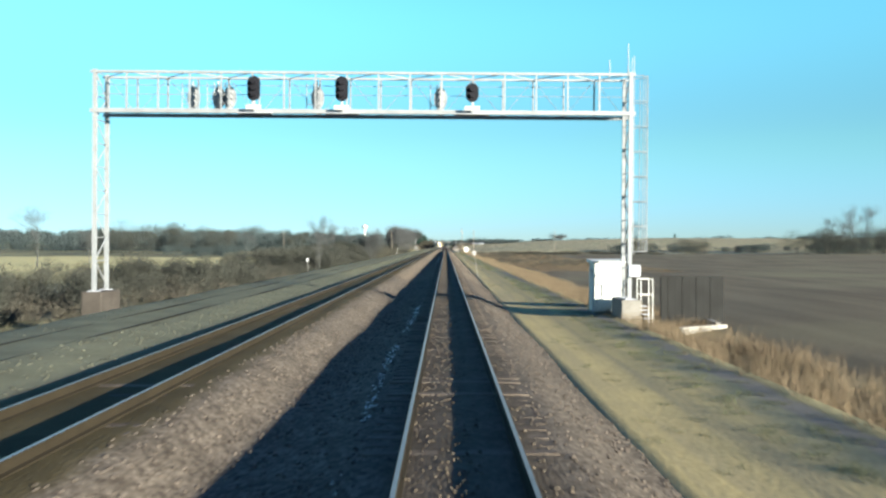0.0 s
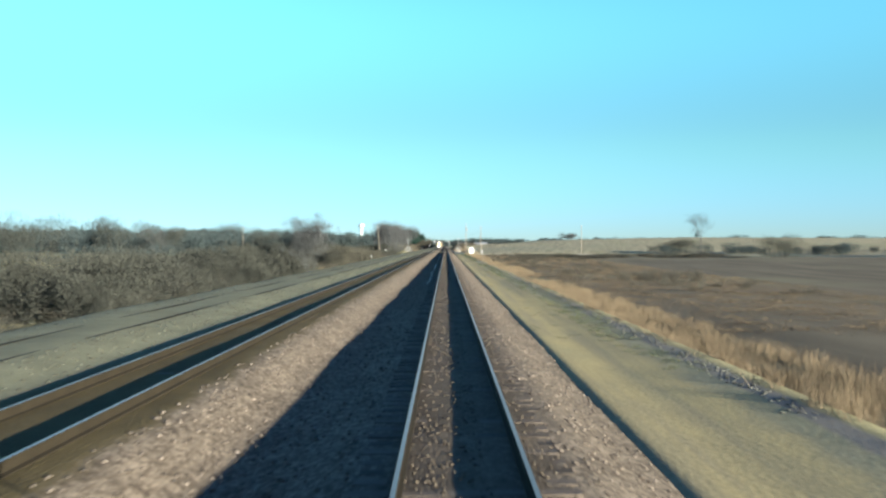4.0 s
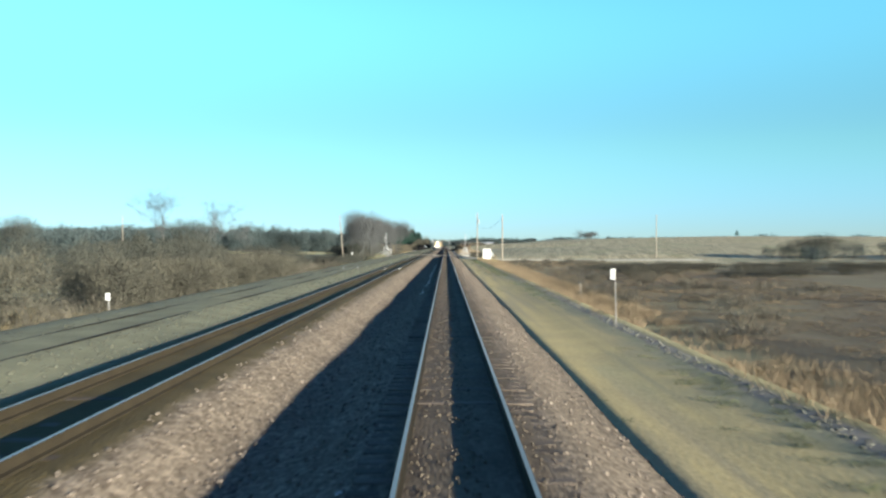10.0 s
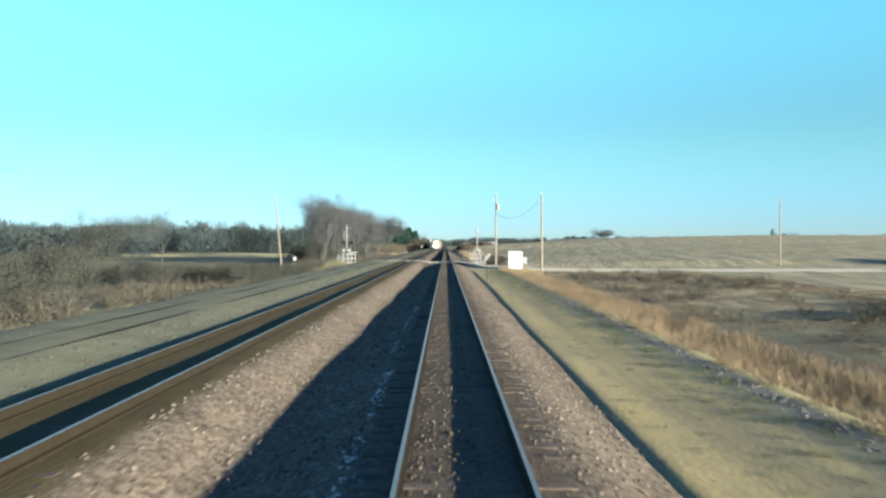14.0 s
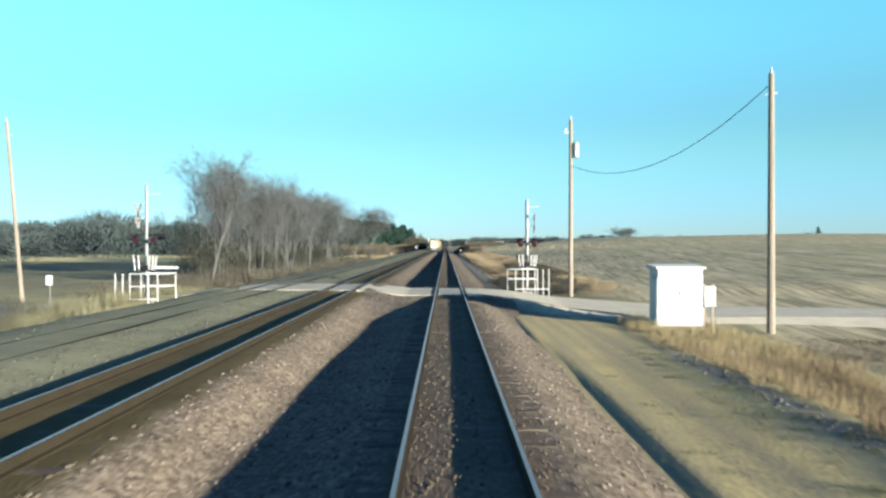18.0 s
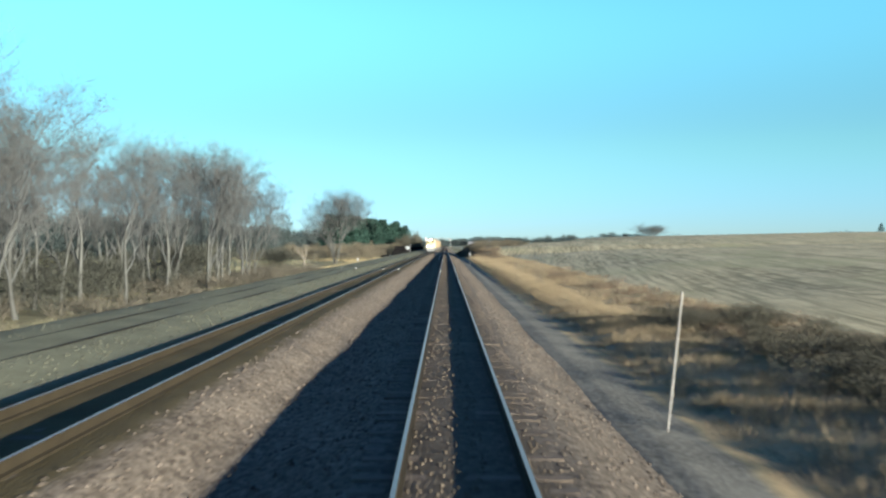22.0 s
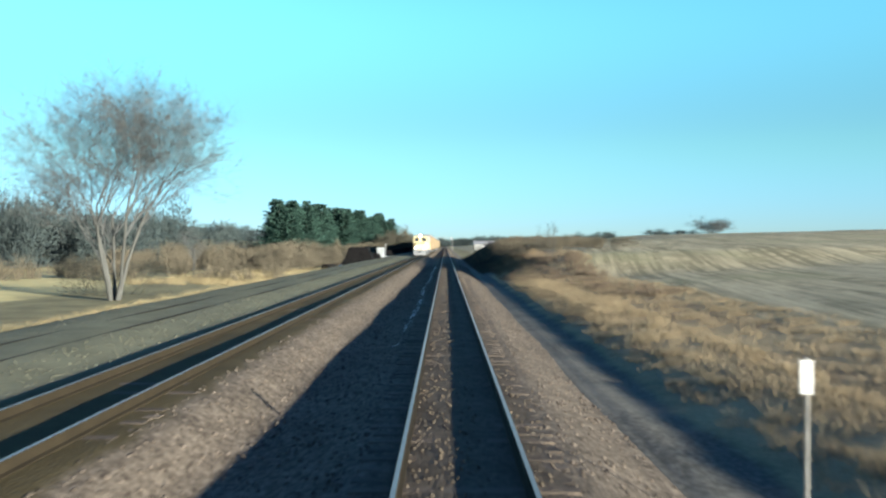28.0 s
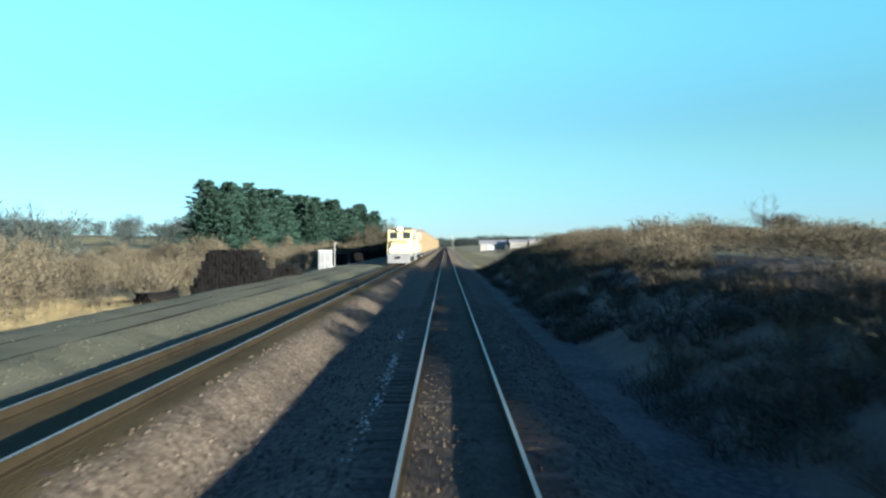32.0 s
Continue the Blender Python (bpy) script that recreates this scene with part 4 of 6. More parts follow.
scatter("grass_tufts", "short olive grass beside the outer track", "grass", BLADES, places(rv, 2500, -19.0, -14.6, 2, 760, (0.5, 1.1), (0.10, 0.28), -0.1, 11.0), M_TUFT)
belt("low hedge on the hill crest", 38, 9, 103, 126, 1022, 1040, (5, 9), (2.6, 3.6), True, 0.3)
belt("small far trees on the hill crest", 39, 16, 60, 88, 1015, 1050, (4, 7), (4.0, 7.0), True, 0.3)


# ---- signal bridge ----
GY = 38.5
XL, XR, ZB, ZT = -15.55, 7.8, 8.35, 10.05
bridge = base("signal_bridge", "white lattice steel signal bridge spanning all the tracks", "signal bridge", (0, GY, 0))
bridge.matrix_world = pose(0, GY, 0, 0, 0.4, 0)


def section(profile, place, a, b):
    """A rolled steel section: a closed profile pushed from a to b along the axis that place() leaves free."""
    bm = mesh()
    ends = [[bm.verts.new(place(u, w, t)) for u, w in profile] for t in (a, b)]
    n = len(profile)
    bm.faces.new(ends[0][::-1])
    bm.faces.new(ends[1])
    for i in range(n):
        bm.faces.new((ends[0][i], ends[0][(i + 1) % n], ends[1][(i + 1) % n], ends[1][i]))
    bmesh.ops.recalc_face_normals(bm, faces=bm.faces)
    return bm


CHANNEL = [(-0.085, -0.07), (0.085, -0.07), (0.085, 0.07), (0.07, 0.07), (0.07, -0.05), (-0.07, -0.05), (-0.07, 0.07), (-0.085, 0.07)]
for x, z0 in ((XL, 0.45), (XR, 0.26)):
    for s in (-0.68, 0.68):
        part("leg", section(CHANNEL, lambda u, w, t: (x + u, s + w, t), z0, ZT + 0.1), M_SILVER, bridge)
        part("base_plate", box(mesh(), x - 0.22, x + 0.22, s - 0.22, s + 0.22, z0, z0 + 0.04), M_GREY, bridge)
    for k in range(9):
        za, zb = z0 + 0.3 + (ZT - z0 - 0.3) * k / 9, z0 + 0.3 + (ZT - z0 - 0.3) * (k + 1) / 9
        bm = mesh()
        bar(bm, (x, -0.62 if k % 2 else 0.62, za), (x, 0.62 if k % 2 else -0.62, zb), 0.03, n=4)
        part("leg_brace", bm, M_SILVER, bridge)
        bm = mesh()
        bar(bm, (x, -0.62, zb), (x, 0.62, zb), 0.024, n=4)
        part("leg_strut", bm, M_SILVER, bridge)
    bm = mesh()
    box(bm, x - 0.42, x + 0.46, -1.05, 1.15, ground_z(x, GY) - 0.6, z0, 0.04)
    part("pier", bm, M_OLDCONC if x < 0 else M_CONC, bridge, "stained concrete pier")
for s in (-0.68, 0.68):
    for z, r in ((ZB, 0.085), (ZT, 0.055)):
        g = 1 if s > 0 else -1
        angle = [(-r, -r), (r, -r), (r, r), (r - 0.03, r), (r - 0.03, -r + 0.03), (-r, -r + 0.03)]
        part("chord", section(angle, lambda u, w, t: (t, s + g * u, z + w), XL - 0.2, XR + 0.2), M_SILVER, bridge)
    n = 17
    for i in range(n + 1):
        x = XL + (XR - XL) * i / n
        part("upright", box(mesh(), x - 0.035, x + 0.035, s - 0.035, s + 0.035, ZB, ZT), M_SILVER, bridge)
        if i < n and s > 0:
            x1 = XL + (XR - XL) * (i + 1) / n
            part("diagonal", bar(mesh(), (x, s, ZB if i % 2 else ZT), (x1, s, ZT if i % 2 else ZB), 0.011, n=4), M_SILVER, bridge)
        if i < n:
            x1 = XL + (XR - XL) * (i + 1) / n
            if s > 0:
                part("top_brace", bar(mesh(), (x, -0.68 if i % 2 else 0.68, ZT), (x1, 0.68 if i % 2 else -0.68, ZT), 0.022, n=4), M_GREY, bridge)
part("walkway", box(mesh(), XL, XR, -0.55, 0.55, ZB + 0.09, ZB + 0.13), M_GREY, bridge, "grey grating walkway")
for z in (9.1, 9.5):
    part("handrail", bar(mesh(), (XL, -0.5, z), (XR, -0.5, z), 0.014, n=5), M_SILVER, bridge)


def signal_head(x, tall):
    """A black oval backboard with hooded lamps on a short mast, and its plate."""
    y, z = -1.05, ZB + 0.25
    bm = mesh()
    w, hz = 0.28, tall / 2
    ring = [(w * math.cos(a), (hz - w) * (1 if math.sin(a) >= 0 else -1) + w * math.sin(a)) for a in [2 * math.pi * i / 24 for i in range(24)]]
    fr = [bm.verts.new((x + a, y - 0.015, z + hz + 0.15 + c)) for a, c in ring]
    bk = [bm.verts.new((x + a, y + 0.015, z + hz + 0.15 + c)) for a, c in ring]
    bm.faces.new(fr)
    bm.faces.new(bk[::-1])
    for i in range(24):
        bm.faces.new((fr[i], bk[i], bk[(i + 1) % 24], fr[(i + 1) % 24]))
    h = part("signal_head", bm, M_BLACK, bridge, "black oval signal head")
    n = 3 if tall > 0.9 else 2
    for i in range(n):
        zz = z + hz + 0.15 + (i - (n - 1) / 2) * 0.27
        part("hood", bar(mesh(), (x, y - 0.22, zz), (x, y - 0.018, zz), 0.105, 0.105, 12), M_BLACK, h)
    part("mast", bar(mesh(), (x, y + 0.06, z - 0.15), (x, y + 0.06, z + 0.9), 0.04), M_SILVER, h)
    part("bracket", box(mesh(), x - 0.05, x + 0.05, y + 0.02, y + 0.5, z - 0.3, z - 0.15), M_SILVER, h)
    part("platform", box(mesh(), x - 0.75, x + 0.75, y - 0.05, y + 0.42, ZB - 0.13, ZB - 0.09), M_GREY, h)
    part("number_plate", box(mesh(), x - 0.33, x + 0.33, y - 0.07, y - 0.05, z - 0.22, z - 0.03, 0.008), M_PLATE, h, "white plate with dark bars")
    for i in range(5):
        part("plate_bar", box(mesh(), x - 0.26 + i * 0.11, x - 0.19 + i * 0.11, y - 0.078, y - 0.072, z - 0.17, z - 0.07), M_GREY, h)


for x, tall in ((-8.55, 1.08), (-4.75, 1.08), (0.88, 0.82)):
    signal_head(x, tall)
for x in (-11.75, -10.6, -10.1, -6.1, -0.5):
    y, z = 0.95, ZB + 0.2
    h = part("signal_back", bar(mesh(), (x, y + 0.10, z + 0.68), (x, y + 0.125, z + 0.68), 0.3, 0.3, 16), M_SILVER, bridge, "pale back of a signal facing away")
    h.data.transform(Matrix.Translation((0, 0, z + 0.68)) @ Matrix.Diagonal((1, 1, 1.75, 1)) @ Matrix.Translation((0, 0, -z - 0.68)))
    for k in range(3):
        part("lamp_case", bar(mesh(), (x, y - 0.06, z + 0.4 + 0.28 * k), (x, y + 0.098, z + 0.4 + 0.28 * k), 0.09, 0.13, 12), M_SILVER, h)
    part("cable_box", box(mesh(), x - 0.14, x + 0.14, y - 0.1, y + 0.09, z - 0.05, z + 0.2, 0.03), M_SILVER, h)
    part("mast", bar(mesh(), (x, y - 0.06, z - 0.12), (x, y - 0.06, z + 1.4), 0.04), M_SILVER, h)
    for s in (-0.16, 0.16):
        part("ladder_rail", bar(mesh(), (x + s - 0.3, y - 0.15, z - 0.1), (x + s - 0.3, y - 0.15, z + 1.3), 0.02, n=4), M_SILVER, h)
    for k in range(5):
        part("rung", bar(mesh(), (x - 0.46, y - 0.15, z + 0.1 + 0.25 * k), (x - 0.14, y - 0.15, z + 0.1 + 0.25 * k), 0.014, n=4), M_SILVER, h)
# caged ladder down the right-hand leg, whip aerials on top
cage = part("ladder", box(mesh(), XR + 0.20, XR + 0.23, -0.35, -0.32, 2.2, ZT + 0.9), M_SILVER, bridge)
part("ladder_rail", box(mesh(), XR + 0.20, XR + 0.23, 0.07, 0.10, 2.2, ZT + 0.9), M_SILVER, cage)
for k in range(28):
    part("rung", bar(mesh(), (XR + 0.215, -0.33, 2.3 + 0.3 * k), (XR + 0.215, 0.08, 2.3 + 0.3 * k), 0.012, n=4), M_SILVER, cage)
hoop_pts = [(XR + 0.22 + 0.72 * math.sin(math.pi * i / 6) ** 0.8 * 0.9, -0.12 - 0.36 * math.cos(math.pi * i / 6)) for i in range(7)]
for k in range(8):
    bm = mesh()
    for i in range(6):
        bar(bm, (*hoop_pts[i], 2.35 + k * 1.1), (*hoop_pts[i + 1], 2.35 + k * 1.1), 0.018, n=4)
    part("cage_hoop", bm, M_SILVER, cage)
for i in range(1, 6):
    part("cage_strap", bar(mesh(), (*hoop_pts[i], 2.35), (*hoop_pts[i], ZT + 0.05), 0.016, n=4), M_SILVER, cage)
part("aerial", bar(mesh(), (XR - 0.12, -0.68, ZT), (XR - 0.12, -0.68, ZT + 1.35), 0.035, 0.02, 6), M_SILVER, bridge)
part("aerial", bar(mesh(), (XR - 0.75, 0.3, ZT), (XR - 0.75, 0.3, ZT + 0.85), 0.03, 0.015, 6), M_SILVER, bridge)
part("junction_box", box(mesh(), XR - 0.1, XR + 0.42, -0.98, -0.76, 1.25, 1.78, 0.02), M_GREY, bridge)

# stair and rail beside the pier, dark sheet fence and pale timbers at the ditch
stair = base("access_stair", "white tubular handrail with a short steel stair", "handrail", (8.22, 37.9, ground_z(8.22, 37.9) + 0.55))
for x in (0.1, 0.62):
    for y in (0.0, 0.75):
        part("post", bar(mesh(), (x, y, -0.9), (x, y, 1.75), 0.025, n=6), M_WHITE, stair)
for z in (1.05, 1.75):
    for y in (0.0, 0.75):
        part("rail", bar(mesh(), (0.1, y, z), (0.62, y, z), 0.02, n=6), M_WHITE, stair)
for k in range(4):
    part("step", box(mesh(), 0.05, 0.35, -0.1 - 0.25 * k, 0.12 - 0.25 * k, 0.55 - 0.16 * k, 0.59 - 0.16 * k), M_GREY, stair)
M_SHEET = mat("weathered_dark_sheet", (0.022, 0.0225, 0.021), 0.8, 0, (0.015, 0.015, 0.014), 1.5, 20, 0.15)
fence = base("sheet_fence", "dark grey sheet metal fence panel behind the ditch", "fence", (11.6, 41.5, ground_z(11.6, 41.5)))
for i in range(9):
    part("panel", box(mesh(), -1.5 + i * 0.335, -1.175 + i * 0.335, -0.02 if i % 2 else 0.0, 0.02 if i % 2 else 0.04, -0.2, 2.3), M_SHEET, fence)
for x in (-1.49, 0.0, 1.5):
    part("post", bar(mesh(), (x, 0.09, -0.4), (x, 0.09, 2.33), 0.04), M_OLDCONC, fence)
part("top_rail", bar(mesh(), (-1.49, 0.09, 2.2), (1.5, 0.09, 2.2), 0.025), M_OLDCONC, fence)
M_TIMBER = mat("pale_timber", (0.34, 0.325, 0.285), 0.9, 0, (0.22, 0.21, 0.185), 2, 20, 0.3)
for a, c in (((12.9, 48.0), (12.25, 39.6)), ((9.95, 37.6), (12.4, 39.1))):
    za, zc = ground_z(*a), ground_z(*c)
    bm = mesh()
    box(bm, -0.13, 0.13, 0, 1, -0.25, 0.16, 0.02)
    ln = math.hypot(c[0] - a[0], c[1] - a[1])
    bmesh.ops.transform(bm, matrix=Matrix.Translation((a[0], a[1], max(za, zc))) @ Matrix.Rotation(math.atan2(-(c[0] - a[0]), c[1] - a[1]), 4, "Z") @ Matrix.Diagonal((1, ln, 1, 1)), verts=bm.verts)
    tagged(part("edging_timber", bm, M_TIMBER), "pale timber edging a gravel pad by the ditch", "timber", "edging timbers")


# ---- huts ----
def hut(label, x, y, w, d, h, z0):
    t = base("equipment_hut", label, "hut", (x, y, z0))
    part("footing", box(mesh(), -0.06, w + 0.06, -0.06, d + 0.06, -0.5, 0.12), M_CONC, t)
    part("body", box(mesh(), 0, w, 0, d, 0.12, h, 0.02), M_WHITE, t)
    bm = mesh()
    vs = [(-0.1, -0.14, h + 0.002), (w + 0.1, -0.14, h + 0.002), (w + 0.1, d + 0.12, h + 0.002), (-0.1, d + 0.12, h + 0.002)]
    lo = [bm.verts.new(q) for q in vs]
    hi = [bm.verts.new((q[0], q[1], h + (0.07 if q[1] < 0 else 0.16))) for q in vs]
    bm.faces.new(lo[::-1])
    bm.faces.new(hi)
    for i in range(4):
        bm.faces.new((lo[i], lo[(i + 1) % 4], hi[(i + 1) % 4], hi[i]))
    part("roof", bm, M_WHITE, t)
    door = part("door", box(mesh(), 0.18, w - 0.18, -0.03, -0.002, 0.22, h - 0.15, 0.008), M_WHITE, t)
    part("door_handle", box(mesh(), w * 0.5 - 0.03, w * 0.5 + 0.03, -0.07, -0.032, h * 0.55, h * 0.55 + 0.22, 0.008), M_GREY, door)
    for k in range(2):
        part("hinge", box(mesh(), 0.10, 0.17, -0.045, -0.003, 0.5 + k * 1.2, 0.62 + k * 1.2), M_GREY, door)
    part("vent", box(mesh(), -0.025, -0.002, d * 0.3, d * 0.6, h - 0.5, h - 0.25), M_GREY, t)
    part("conduit", bar(mesh(), (-0.05, -0.05, -0.3), (-0.05, -0.05, h * 0.85), 0.03, n=6), M_GREY, t)
    return t


hut("white steel signal hut at the level crossing", 8.58, 412.1, 1.85, 1.5, 2.5, -0.9)
hut("white steel signal cabinet behind the signal bridge leg", 6.68, 40.3, 1.38, 1.3, 2.38, -0.62)
meter = base("meter_stand", "grey meter box on two wooden posts beside the hut", "meter", (10.62, 412.6, ground_z(10.62, 412.6)))
for x in (0.0, 0.36):
    part("post", box(mesh(), x - 0.05, x + 0.05, -0.05, 0.05, -0.4, 1.9), M_POLE, meter)
part("box", box(mesh(), -0.06, 0.44, -0.25, -0.052, 0.95, 1.85, 0.02), M_SILVER, meter)


# ---- poles and wires ----
def utility_pole(label, x, y, top, r=0.15, lean=0.0):
    z0 = ground_z(x, y)
    p = base("utility_pole", label, "pole", (x, y, z0), 0, "poles along the crossing road")
    part("shaft", bar(mesh(), (0, 0, -0.5), (lean, 0, top - z0), r, r * 0.66, 10), M_POLE, p)
    part("insulator", bar(mesh(), (lean, 0, top - z0), (lean, 0, top - z0 + 0.25), 0.05, 0.03, 8), M_GREY, p)
    part("bracket", bar(mesh(), (lean * 0.92 - 0.25, 0, top - z0 - 0.9), (lean * 0.92 + 0.25, 0, top - z0 - 0.8), 0.03, 0.03, 6), M_GREY, p)
    return p


pa = utility_pole("weathered wooden pole beside the white hut", 13.1, 411.7, 9.6, 0.17)
pb = utility_pole("weathered wooden pole with a grey transformer", 8.0, 433.1, 10.8, 0.17)
utility_pole("thin wooden pole beyond the brush", -26.2, 429.6, 10.2, 0.14, -1.05)
utility_pole("far wooden pole along the road", -78, 417, 9.5, 0.13)
utility_pole("far wooden pole in the hay field", 54.5, 433.7, 10.4, 0.13)
zb = ground_z(8.0, 433.1)
can = part("transformer", bar(mesh(), (0.32, -0.1, 8.3 - zb), (0.32, -0.1, 9.25 - zb), 0.2, 0.2, 14), M_SILVER, pb, "grey cylindrical transformer")
part("lid", bar(mesh(), (0.32, -0.1, 9.252 - zb), (0.32, -0.1, 9.32 - zb), 0.21, 0.1, 14), M_SILVER, can)
part("hanger", box(mesh(), 0.05, 0.2, -0.14, -0.06, 8.5 - zb, 8.56 - zb), M_GREY, can)
part("cutout", bar(mesh(), (-0.42, -0.05, 9.85 - zb), (-0.30, -0.05, 10.25 - zb), 0.05, 0.04, 8), M_GREY, pb, "grey fuse cutout")
part("cutout_arm", bar(mesh(), (-0.36, -0.05, 10.0 - zb), (0, 0, 9.9 - zb), 0.025, n=6), M_GREY, pb)


def wire(label, a, b, sag, r=0.016):
    cu = bpy.data.curves.new("wire", "CURVE")
    cu.dimensions, cu.bevel_depth, cu.bevel_resolution = "3D", r, 1
    sp = cu.splines.new("POLY")
    sp.points.add(24)
    for i in range(25):
        t = i / 24
        p = Vector(a).lerp(Vector(b), t)
        sp.points[i].co = (p.x, p.y, p.z - sag * 4 * t * (1 - t), 1)
    cu.materials.append(M_BLACK)
    return tagged(new("overhead_wire", cu), label, "wire", "wires over the crossing")


wire("black sagging service cable between the two poles", (8.1, 433.0, 7.75), (13.1, 411.7, 9.2), 1.7, 0.018)

# ---- level crossing ----
M_ROAD = mat("pale_gravel_road", (0.459, 0.414, 0.3096), 0.95, 0, (0.333, 0.297, 0.225), 0.8, 22, 0.3)
M_PANEL = mat("concrete_crossing_panel", (0.351, 0.3276, 0.27), 0.9, 0, (0.243, 0.2268, 0.1872), 1.2, 20, 0.25)


def road_strip(name, x0, x1, material, wide=0):
    xs = np.linspace(x0, x1, max(3, int((x1 - x0) / 0.8)))
    vs, fs = [], []
    for i, x in enumerate(xs):
        c = 424.9 - 0.16 * x
        w0 = float(np.interp(x, [-60, -16, -4, 2, 6, 9, 16, 30], [3.6, 3.9, 3.9, 3.9, 6.0, 7.6, 4.4, 3.0])) - wide
        w1 = float(np.interp(x, [7, 16], [3.9, 2.6])) - wide
        z = float(road_z(x))
        e = float(np.interp(x, [-26, -16, 4, 9], [4.0, 0.5, 0.5, 4.0]))
        vs += [(x, c - w0 - e, z - 0.6), (x, c - w0, z), (x, c, z + 0.02), (x, c + w1, z), (x, c + w1 + e, z - 0.6)]
        if i:
            k = (i - 1) * 5
            fs += [(k + j, k + j + 5, k + j + 6, k + j + 1) for j in range(4)]
    return raw(name, vs, fs, material)


road = base("crossing_road", "pale gravel road over the level crossing", "road")
road["kind"] = "structure"
for nm, a, c, m in (("approach", -60, -11.1, M_ROAD), ("panel", -10.75, -9.55, M_PANEL), ("panel", -9.2, -6.8, M_ROAD), ("panel", -6.43, -5.23, M_PANEL), ("panel", -4.87, -1.0, M_ROAD), ("panel", -0.6, 0.6, M_PANEL), ("approach", 0.92, 60, M_ROAD)):
    road_strip(nm, a, c, m, 0.35 if m is M_PANEL else 0).parent = road
for x, z in ((-0.92, -0.02), (0.84, -0.02), (-6.75, 0.195), (-4.99, 0.195), (-11.07, 0.18), (-9.31, 0.18)):
    bm = mesh()
    box(bm, x - 0.02, x + 0.10, 424.9 - 0.16 * x - 3.5, 424.9 - 0.16 * x + 3.5, z - 0.2, z)
    part("rubber_strip", bm, M_BLACK, road)


rq = np.random.RandomState(41)
qx = rq.uniform(-24, 12, 5200)
qy = 424.9 - 0.16 * qx + np.where(rq.uniform(0, 1, 5200) < 0.55, -1, 1) * (3.9 + np.interp(qx, [2, 6, 9, 12], [0, 2.0, 3.6, 2.4])) + rq.normal(0, 0.45, 5200)
qw = rq.uniform(0.03, 0.10, 5200)
qz = np.where((qx > -14.6) & (qx < 3.1), bed_height(qx, qy), height(qx, qy))
inside = np.abs(qy - 424.9 + 0.16 * qx) < 3.8
qz = np.maximum(qz, np.where(inside, road_z(qx) + 0.005, -9))
scatter("road_gravel", "loose pale gravel along the edges of the crossing road", "gravel", STONES, np.stack([qx, qy, qz, rq.uniform(0, 6.28, 5200), qw, qw * 0.6, rq.randint(0, 5, 5200)], 1).tolist(), mat("loose_road_gravel", (0.13, 0.118, 0.09), 0.95, 0, (0.08, 0.073, 0.055), 2, 30, 0.0, 0.4))


